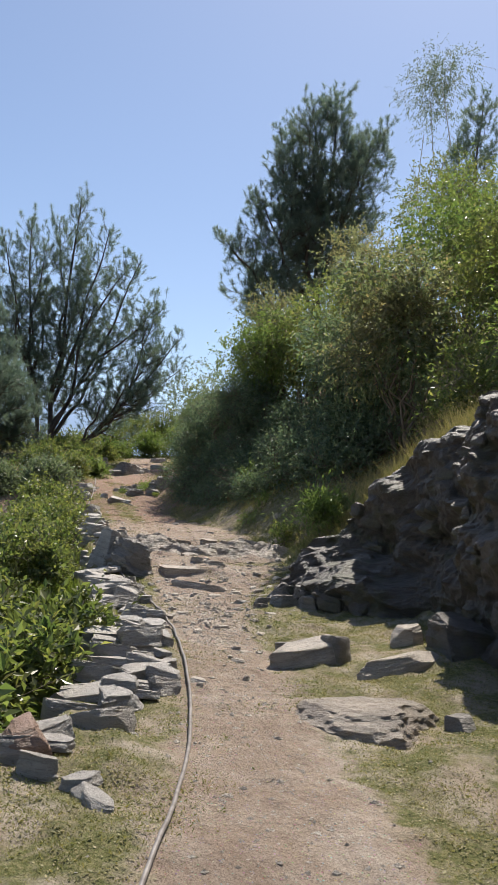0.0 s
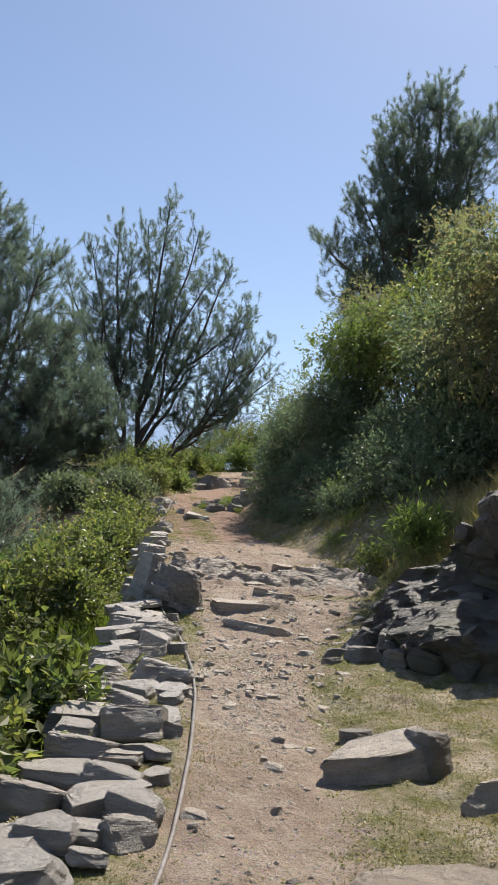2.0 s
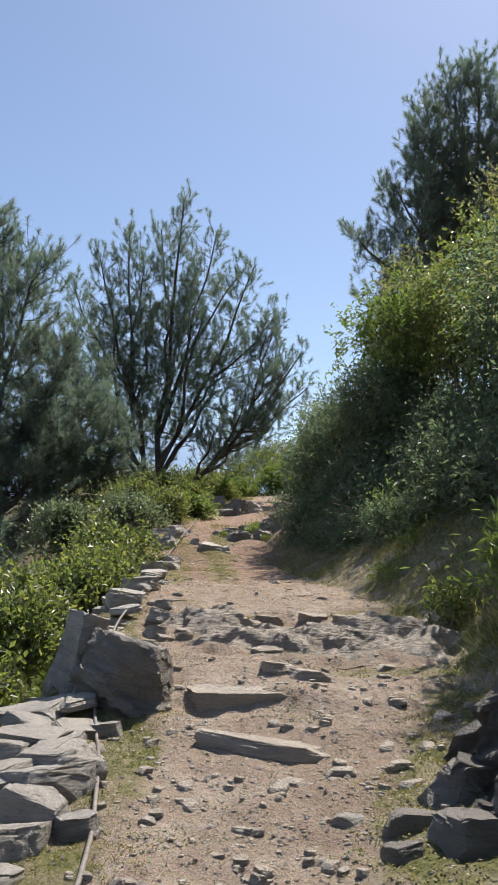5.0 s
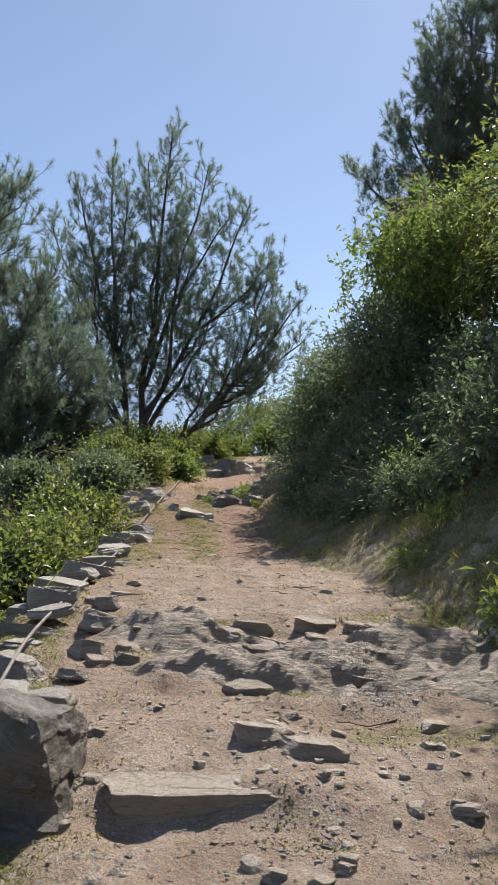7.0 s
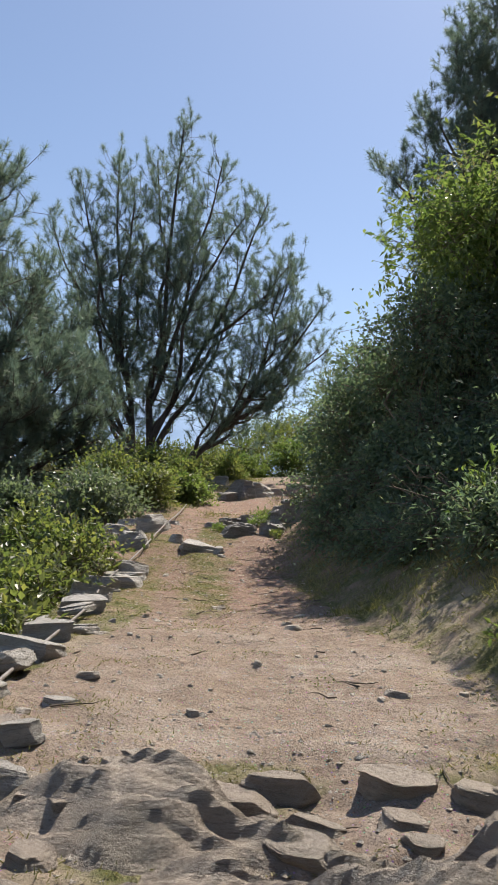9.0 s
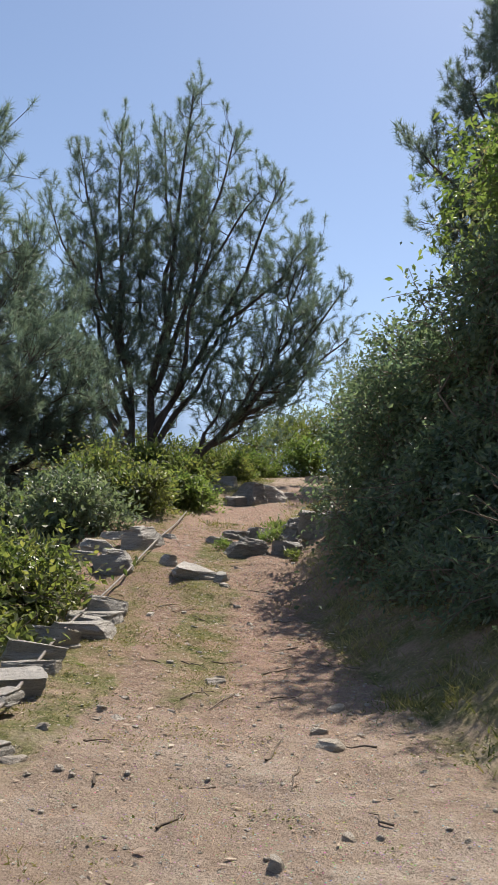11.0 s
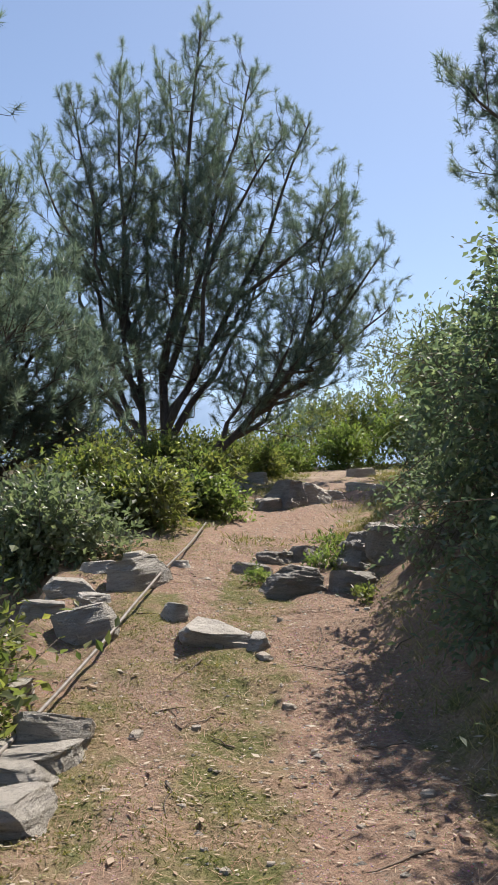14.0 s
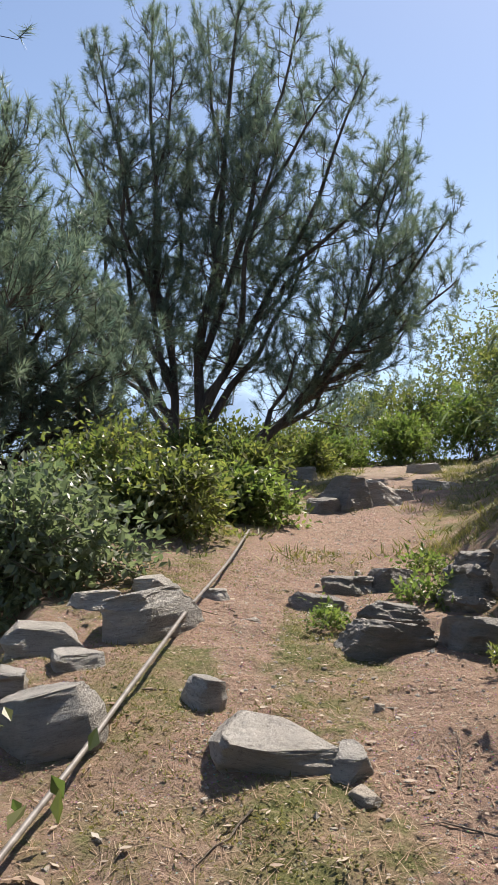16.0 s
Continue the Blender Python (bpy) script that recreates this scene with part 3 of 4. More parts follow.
def rock_bank():
    """The cliff beside the turf: a blocky face from its toe up to a grassy crest, running back into the hill."""
    u = np.linspace(0, 1, 190)
    k = np.array([0, 0.1, 0.22, 0.36, 0.5, 0.64, 0.8, 1.0])
    toe = np.stack([np.interp(u, k, [2.75, 3.2, 3.6, 3.85, 3.8, 3.6, 3.5, 3.4]), np.interp(u, k, [10.45, 10.0, 9.5, 8.7, 7.7, 6.9, 4.8, 0.5])], -1)
    crest = np.stack([np.interp(u, k, [2.95, 3.5, 4.05, 4.5, 4.45, 4.1, 4.0, 4.2]), np.interp(u, k, [10.75, 10.9, 10.6, 9.6, 8.4, 7.0, 5.2, 0.5])], -1)
    top = np.interp(u, k, [0.8, 1.35, 2.0, 2.75, 3.0, 3.15, 3.3, 3.0])
    vs = np.concatenate([np.linspace(0, 1, 90), np.linspace(1.05, 1.6, 12)])
    low = land(toe[:, 0], toe[:, 1], False) - 0.25
    P = np.zeros((len(u), len(vs), 3))
    for j, v in enumerate(vs):
        s = min(v, 1.0)
        P[:, j, :2] = toe + (crest - toe) * (s ** 1.25) + (crest - toe) * max(0, v - 1) * 2.0
        P[:, j, 2] = low + (top - low) * min(1, v * 1.02) - max(0, v - 1) * 1.2
    q = P * np.array([1.0, 1.0, 1.6])
    big = fbm(q * 0.8, 3, 61)
    lay = fbm(P * np.array([0.7, 0.7, 3.4]), 3, 67)
    mid = 0.55 * np.round(lay * 3) / 3 + 0.45 * lay
    out = np.stack([-np.ones(len(u)), -0.45 * np.ones(len(u)), np.zeros(len(u))], -1)[:, None]
    w = np.clip(np.minimum(vs * 5, 1), 0.2, 1)[None, :, None]
    P = P + out * (0.34 * big + 0.13 * mid + 0.085 * fbm(q * 4.5, 3, 71) + 0.03 * fbm(q * 13, 2, 79))[..., None] * w
    P[..., 2] += 0.12 * big + 0.03 * fbm(q * 4, 3, 73)
    n, m = P.shape[:2]
    i = np.arange(n * m).reshape(n, m)
    F = np.stack([i[:-1, :-1], i[:-1, 1:], i[1:, 1:], i[1:, :-1]], -1).reshape(-1, 4)
    bank = thing("rock_bank", "cliff of broken rock with shade painted into its colour, grass on top", "cliff", at=(3.6, 9.0, land1(3.6, 9.0)))
    at = np.array(bank.location)
    part("face", mesh_from("face", P.reshape(-1, 3) - at, F, ROCK_BANK_SHADE), bank)
    # blocks standing proud of the face
    r = np.random.default_rng(43)
    for k in range(70):
        a, b = int(r.uniform(4, n * 0.8)), int(r.uniform(2, 92))
        w = r.uniform(0.14, 0.42)
        ob = part("ledge", rock_mesh("ledge", (w, w * 0.7, w * r.uniform(0.35, 0.7)), 700 + k, ROCK_BANK_SHADE, 11, 0.09, 3, 0.5), bank)
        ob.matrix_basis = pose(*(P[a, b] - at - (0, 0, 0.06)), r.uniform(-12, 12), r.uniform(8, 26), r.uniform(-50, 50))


def dry_wall():
    wall = thing("dry_stone_wall", "tumbled low dry wall of grey stones beside the path", "wall")
    kinds = [rock_mesh("stone", d, 200 + i, ROCK, 7, 0.075, 4, 0.42) for i, d in enumerate((
        (0.46, 0.34, 0.20), (0.38, 0.30, 0.15), (0.30, 0.24, 0.19), (0.52, 0.38, 0.17), (0.24, 0.20, 0.14), (0.44, 0.30, 0.24), (0.20, 0.15, 0.08), (0.32, 0.24, 0.08)))]
    r = np.random.default_rng(5)

    def lay(x, y, z, k, turn):
        ob = new("stone", kinds[k])
        ob.parent = wall
        ob.matrix_basis = pose(x, y, z, r.uniform(-10, 10), r.uniform(-13, 9), turn + r.uniform(-35, 35)) @ Matrix.Scale(r.uniform(0.85, 1.15), 4)

    y = 3.7
    while y < 12.3:
        x = float(edge_left(y))
        top = land1(x + 0.45, y)
        for c, n in enumerate((0, 1, 2) if y > 5.4 else (2,) if y > 4.5 else (1,)):
            lay(x + r.uniform(-0.04, 0.1), y + r.uniform(-0.08, 0.08), top - 0.30 + 0.15 * n + r.uniform(-0.03, 0.03), int(r.choice((0, 1, 2, 3, 5))), 8)
        if y < 5.2 and r.random() < 0.5:
            y += 0.3
            continue
        lay(x + r.uniform(0.22, 0.34), y + r.uniform(-0.1, 0.1), top + r.uniform(0.0, 0.08), int(r.choice((0, 1, 2, 4, 5, 7))), 12)
        if r.random() < 0.55:
            lay(x + r.uniform(0.42, 0.54), y + r.uniform(-0.1, 0.1), top + 0.03, int(r.choice((4, 6, 7, 2))), 20)
        y += r.uniform(0.24, 0.33)
    while y < 22.6:
        x = float(edge_left(y)) + (0.0 if y < 22 else 0.1)
        top = land1(x + 0.5, y)
        lay(x + r.uniform(0.0, 0.12), y, top - 0.10, int(r.choice((0, 3, 5))), 5)
        lay(x + r.uniform(0.12, 0.34), y + r.uniform(-0.1, 0.1), top + r.uniform(0.02, 0.07), int(r.choice((0, 1, 3, 5, 7))), 5)
        if y < 17 and r.random() < 0.7:
            lay(x + r.uniform(0.35, 0.6), y + r.uniform(-0.1, 0.1), top + 0.02, int(r.choice((4, 6, 2))), 20)
        y += r.uniform(0.36, 0.62)


def loose_stones():
    kinds = [rock_mesh("loose_stone", d, 300 + i, ROCK_PATH, 9, 0.06, 2) for i, d in enumerate(((0.11, 0.08, 0.06), (0.08, 0.065, 0.05), (0.16, 0.11, 0.05), (0.06, 0.05, 0.04), (0.22, 0.14, 0.06)))]
    r = np.random.default_rng(15)
    for _ in range(150):
        y = r.uniform(6.5, 28) if r.random() < 0.4 else r.uniform(8.8, 13.5)
        x = float(path_middle(y)) + r.normal() * float(path_half(y)) * 0.85
        if x < edge_left(y) + 0.3 or x > toe_right(y):
            continue
        k = int(r.choice(5, p=(0.25, 0.3, 0.15, 0.22, 0.08)))
        ob = new("loose_stone", kinds[k])
        ob.matrix_world = pose(x, y, land1(x, y) + 0.008, r.uniform(-8, 8), r.uniform(-8, 8), r.uniform(0, 360))
        tagged(ob, "small angular brown stone lying on the dirt path", "stone", "stones on the path")
    # gravel: nobody could count it
    bv = np.array([(1, 0, 0), (0, 1, 0), (-1, 0, 0), (0, -1, 0), (0, 0, 1), (0, 0, -1)], float)
    bf = np.array([(0, 1, 4), (1, 2, 4), (2, 3, 4), (3, 0, 4), (1, 0, 5), (2, 1, 5), (3, 2, 5), (0, 3, 5)])
    n = 12000
    y = np.where(r.random(n) < 0.5, r.uniform(8, 16, n), r.uniform(2.5, 34, n))
    x = path_middle(y) + r.normal(size=n) * path_half(y) * 0.75
    keep = (x > edge_left(y) + 0.1) & (x < toe_right(y) + 0.2)
    x, y = x[keep], y[keep]
    z = land(x, y)
    s = np.exp(r.normal(-5.05, 0.5, len(x)))
    V = bv[None] * (1 + 0.35 * r.normal(size=(len(x), len(bv), 1))) * s[:, None, None] * np.array((1.2, 1.0, 0.65)) + np.stack([x, y, z], -1)[:, None]
    F = bf[None] + (np.arange(len(x)) * len(bv))[:, None, None]
    tagged(new("gravel", mesh_from("gravel", V.reshape(-1, 3), F.reshape(-1, 3), GRAVEL)), "fine brown gravel scattered over the path", "gravel", kind="stuff")


def rubble():
    """Small broken stone over the stony stretch, too much of it to count."""
    r = np.random.default_rng(25)
    base = [rock_mesh("rubble", (1, 0.8, 0.5), 330 + i, GRAVEL, 8, 0.08, 2) for i in range(6)]
    shapes = []
    for me in base:
        co = np.zeros(len(me.vertices) * 3, np.float32)
        me.vertices.foreach_get("co", co)
        ix = np.zeros(len(me.loops), np.int32)
        me.loops.foreach_get("vertex_index", ix)
        shapes.append((co.reshape(-1, 3), ix.reshape(-1, 3)))
        bpy.data.meshes.remove(me)
    V, F, at = [], [], 0
    for _ in range(1500):
        y = r.uniform(9.0, 13.6) if r.random() < 0.45 else r.uniform(6, 27)
        x = float(path_middle(y)) + r.normal() * (0.5 + 0.55 * float(path_half(y)))
        if x < edge_left(y) + 0.35 or x > toe_right(y):
            continue
        v, f = shapes[r.integers(0, 6)]
        t = r.uniform(0, 6.283)
        s = math.exp(r.normal(-3.75, 0.45))
        rot = np.array([[math.cos(t), -math.sin(t), 0], [math.sin(t), math.cos(t), 0], [0, 0, 1]])
        V.append(v * s @ rot.T + np.array([x, y, land1(x, y) + 0.06 * s]))
        F.append(f + at)
        at += len(v)
    tagged(new("rubble", mesh_from("rubble", np.concatenate(V), np.concatenate(F), GRAVEL)), "small broken brown stones strewn over the path", "stones", kind="stuff")


# ---- hose ----
def hose():
    cu = bpy.data.curves.new("water_hose", "CURVE")
    cu.dimensions, cu.bevel_depth, cu.bevel_resolution = "3D", 0.0115, 3
    for pts in (((0.28, 2.6), (0.49, 3.35), (0.64, 3.82), (0.9, 4.91), (1.11, 6.21), (1.23, 7.39), (1.32, 8.94), (1.29, 10.3), (1.18, 11.4), (1.02, 12.3)),
                ((0.98, 13.1), (0.92, 14.4), (1.0, 16.5), (1.02, 19.06), (0.9, 20.6), (0.87, 21.7), (0.95, 22.9), (1.05, 23.8), (1.12, 24.5), (1.18, 25.7), (1.3, 27.4), (1.36, 29.2))):
        k = np.arange(len(pts))
        u = np.linspace(0, len(pts) - 1, len(pts) * 6)
        px, py = np.interp(u, k, [p[0] for p in pts]), np.interp(u, k, [p[1] for p in pts])
        for _ in range(3):
            px[1:-1], py[1:-1] = (px[:-2] + 2 * px[1:-1] + px[2:]) / 4, (py[:-2] + 2 * py[1:-1] + py[2:]) / 4
        pz = land(px, py) + 0.02 + (0.065 if py[0] > 12 else 0.008)
        if py[0] > 12:
            for _ in range(40):
                pz[1:-1] = (pz[:-2] + 2 * pz[1:-1] + pz[2:]) / 4
        sp = cu.splines.new("POLY")
        sp.points.add(len(px) - 1)
        sp.points.foreach_set("co", np.stack([px, py, pz, np.ones_like(px)], -1).ravel())
    cu.materials.append(HOSE)
    tagged(new("water_hose", cu), "long weathered grey plastic water hose along the path", "hose")


# ---- plants ----
def unit(v):
    return v / np.maximum(np.linalg.norm(v, axis=-1, keepdims=True), 1e-9)


def tubes(polys, sides=5):
    """Tapered tubes along polylines: [(points (n, 3), radii (n,))]."""
    V, F, base = [], [], 0
    for pts, rad in polys:
        pts, rad = np.asarray(pts, float), np.asarray(rad, float)
        d = unit(np.gradient(pts, axis=0))
        ref = np.where(np.abs(d[:, 2:3]) < 0.9, np.array([[0, 0, 1.0]]), np.array([[1.0, 0, 0]]))
        a = unit(np.cross(d, ref))
        b = np.cross(d, a)
        th = np.arange(sides) * 2 * np.pi / sides
        ring = pts[:, None] + rad[:, None, None] * (np.cos(th)[None, :, None] * a[:, None] + np.sin(th)[None, :, None] * b[:, None])
        n = len(pts)
        i = base + np.arange(n * sides).reshape(n, sides)
        j = np.roll(i, -1, axis=1)
        F.append(np.stack([i[:-1], j[:-1], j[1:], i[1:]], -1).reshape(-1, 4))
        V.append(ring.reshape(-1, 3))
        base += n * sides
    return np.concatenate(V), np.concatenate(F)


def leaves(pos, way, size, r, wide=0.45, droop=0.25, fold=0.10, level=0.6):
    """Folded pointed leaves from pos along way: two triangles each."""
    n = len(pos)
    way = unit(way + np.array([0, 0, -droop]))
    side = unit(np.cross(way, r.normal(size=(n, 3)) * level + np.array([0, 0, 1.0])))
    up = np.cross(side, way)
    s = (size * r.uniform(0.65, 1.25, n))[:, None]
    mid = pos + way * s * 0.45
    V = np.stack([pos, mid + side * s * wide * 0.5 + up * s * fold, pos + way * s, mid - side * s * wide * 0.5 + up * s * fold], 1)
    k = np.arange(n)[:, None] * 4
    F = np.concatenate([k + np.array([0, 1, 2]), k + np.array([0, 2, 3])])
    return V.reshape(-1, 3), F


def needles(pos, way, length, count, r, width=0.010, spread=0.62, brush=0.26):
    """Brushes of long needles round the last stretch of a shoot, one thin triangle each."""
    n = len(pos)
    back = r.uniform(0, 1, (n, count, 1)) ** 1.4
    d = unit(way[:, None] * (0.8 - 0.3 * back) + spread * (0.7 + 0.6 * back) * r.normal(size=(n, count, 3)))
    L = length * r.uniform(0.7, 1.1, (n, count, 1))
    side = unit(np.cross(d, r.normal(size=(n, count, 3)))) * width * 0.5
    p = pos[:, None] - way[:, None] * back * brush
    tip = p + d * L + np.array([0, 0, -0.015])
    V = np.stack([p - side, p + side, tip], 2).reshape(-1, 3)
    return V, np.arange(len(V)).reshape(-1, 3)


def bent(a, b, r, n=7, wob=0.04, lift=0.0):
    s = np.linspace(0, 1, n)[:, None]
    L = np.linalg.norm(b - a)
    w = r.normal(size=(n, 3)) * wob * L * np.sin(np.pi * s)
    return a + (b - a) * s + w + np.array([0, 0, lift * L]) * (s * s - s)


def pine(label, stems, seed, reach, first=0.3, branches=24, twigs=5, tuft=26, trunk=0.17, length=0.26, width=0.014, droop=0.0):
    """A long-needled pine. stems: (start, top), where start is a place on the ground, or (stem, share) to fork from an earlier stem."""
    r = np.random.default_rng(seed)
    paths, radii, small, tp, tw = [], [], [], [], []
    s = np.linspace(0, 1, 14)
    for start, top in stems:
        top = np.array(top, float)
        if len(start) == 2:
            j, u0 = start
            a = np.array([np.interp(u0, s, paths[j][:, k]) for k in range(3)])
            thick = float(np.interp(u0, s, radii[j])) * 0.78
        else:
            a, thick = np.array(start, float), trunk * (1.0 if not paths else 0.8)
        sc = s[:, None]
        pts = a + np.array([0, 0, 1.0]) * (top[2] - a[2]) * sc + (top - a) * np.array([1, 1, 0]) * sc ** (0.8 if paths else 1.1)
        wob = np.stack([np.interp(s, np.linspace(0, 1, 6), r.normal(size=6) * 0.16) for _ in range(3)], -1)
        pts = pts + wob * np.array([1, 1, 0.3]) * np.sin(np.pi * sc)
        paths.append(pts)
        radii.append(thick * (1 - 0.92 * s ** 0.8) + 0.012)
        span = np.linalg.norm(top - a)
        f = first if len(start) == 3 else first * 0.6
        n = max(6, int(branches * span / 10))
        for i in range(n):
            u = f + (0.985 - f) * (i + r.random()) / n
            p = np.array([np.interp(u, s, pts[:, k]) for k in range(3)])
            az, el = i * 2.4 + r.normal() * 0.6, radians(r.uniform(-5, 38) + 25 * u - 30 * droop * (1 - u))
            L = reach * (0.22 + 0.78 * ((1 - u) / (1 - f)) ** 0.7) * r.uniform(0.55, 1.2)
            q = p + L * np.array([math.cos(az) * math.cos(el), math.sin(az) * math.cos(el), math.sin(el)])
            br = bent(p, q, r, 6, 0.06, 0.35)
            small.append((br[[0, 2, 4, 5]], np.linspace(0.010 + 0.008 * L, 0.005, 4)))
            for _ in range(max(3, int(twigs * (0.3 + 0.7 * L / reach)))):
                v = r.uniform(0.2, 1.0)
                c = np.array([np.interp(v, np.linspace(0, 1, 6), br[:, k]) for k in range(3)])
                out = unit((q - p) / L + r.normal(size=3) * 0.65 + np.array([0, 0, 0.2]))
                h = c + out * r.uniform(0.15, 0.6) * (0.55 + 0.15 * reach)
                up = unit(0.55 * out + 0.25 * r.normal(size=3) + np.array([0, 0, 0.85]))
                e = h + up * r.uniform(0.25, 0.5)
                small.append((np.stack([c, h, e]), np.array([0.009, 0.007, 0.004])))
                tp.append(e)
                tw.append(up)
                if r.random() < 0.3:
                    up = unit(out + 0.5 * r.normal(size=3) + np.array([0, 0, 0.6]))
                    tp.append(h + up * 0.3)
                    tw.append(up)
            tp.append(q)
            tw.append(unit((q - p) / L + np.array([0, 0, 0.5])))
        for w in range(9):
            side = r.normal(size=3) * np.array([0.10, 0.10, 0.0]) * w ** 0.7
            tp.append(top - np.array([0, 0, 0.16 * w]) + side)
            tw.append(unit(np.array([0, 0, 0.35]) + side))
    base = paths[0][0]
    t = thing("pine_tree", label, "tree", at=base)
    back = Matrix.Translation(-Vector(base))
    made = [("trunk" if i == 0 else "limb", mesh_from("limb", *tubes([(p, q)], 8), BARK, True), "") for i, (p, q) in enumerate(zip(paths, radii))]
    made += [("branchwork", mesh_from("branchwork", *tubes(small, 3), BARK, True), "stuff"),
             ("foliage", mesh_from("foliage", *needles(np.array(tp), np.array(tw), length, tuft, r, width), NEEDLE), "")]
    for name, me, kind in made:
        me.transform(back)
        tagged(part(name, me, t), kind=kind)
    return t


def lobes(centre, radii, n, r, low=-0.5):
    """Overlapping balls of many sizes that fill an ellipsoid with an uneven outline."""
    d = unit(r.normal(size=(n, 3)))
    d[:, 2] = np.where(d[:, 2] < low, -d[:, 2], d[:, 2])
    c = np.array(centre) + d * np.array(radii) * r.uniform(0.2, 0.95, (n, 1))
    return c, np.mean(radii) * (0.15 + 0.37 * r.random(n) ** 1.5)


def shrub(name, label, centre, radii, count, size, material, seed, foot=None, n=16, per=6, wide=0.45, droop=0.25, category="shrub", twig=0.22, sag=0.0, stems=7, bark=None, trunk=0.02):
    """Leafy twigs over the lobes of a crown, on stems from the ground."""
    r = np.random.default_rng(seed)
    n = int(n * 1.25)
    c, rad = lobes(centre, radii, n, r)
    k = r.choice(n, count, p=rad ** 2 / (rad ** 2).sum())
    d = unit(r.normal(size=(count, 3)) + np.array([0, 0, 0.25]))
    p = c[k] + d * (rad[k] * r.uniform(0.45, 1.1, count) ** 0.45)[:, None]
    out = unit(d + 0.5 * r.normal(size=d.shape) + np.array([0, 0, 0.25 - sag]))
    reach = twig * r.uniform(0.5, 1.5, count) * np.where(r.random(count) < 0.08, 2.6, 1.0)
    s = np.linspace(0.1, 1.0, per)
    pos = (p[:, None] + out[:, None] * (s[None] * reach[:, None])[..., None]).reshape(-1, 3)
    way = (out[:, None] + 0.85 * r.normal(size=(count, per, 3))).reshape(-1, 3)
    foot = np.array(foot if foot is not None else (centre[0], centre[1], land1(centre[0], centre[1]) - 0.03))
    ok = pos[:, 2] > land(pos[:, 0], pos[:, 1], False) + 0.01
    t = thing(name, label, category, at=foot)
    back = Matrix.Translation(-Vector(foot))
    for i in r.integers(0, n, stems):
        me = mesh_from("stem", *tubes([(bent(foot + r.normal(size=3) * (0.08, 0.08, 0) * radii[0], c[i], r, 6, 0.06, 0.2), np.linspace(trunk, trunk * 0.25, 6))], 5), bark or TWIG, True)
        me.transform(back)
        part("stem", me, t)
    polys = [(np.stack([p[i] - out[i] * min(0.3, 0.6 * rad[k[i]]), p[i] + out[i] * reach[i]]), np.array([0.006, 0.003]) * min(1.0, twig / 0.15)) for i in range(0, count, 7)]
    for nm, me, kind in (("twigwork", mesh_from("twigwork", *tubes(polys, 3), bark or TWIG, True), "stuff"), ("foliage", mesh_from("foliage", *leaves(pos[ok], way[ok], size, r, wide, droop), material), "")):
        me.transform(back)
        tagged(part(nm, me, t), kind=kind)
    return t


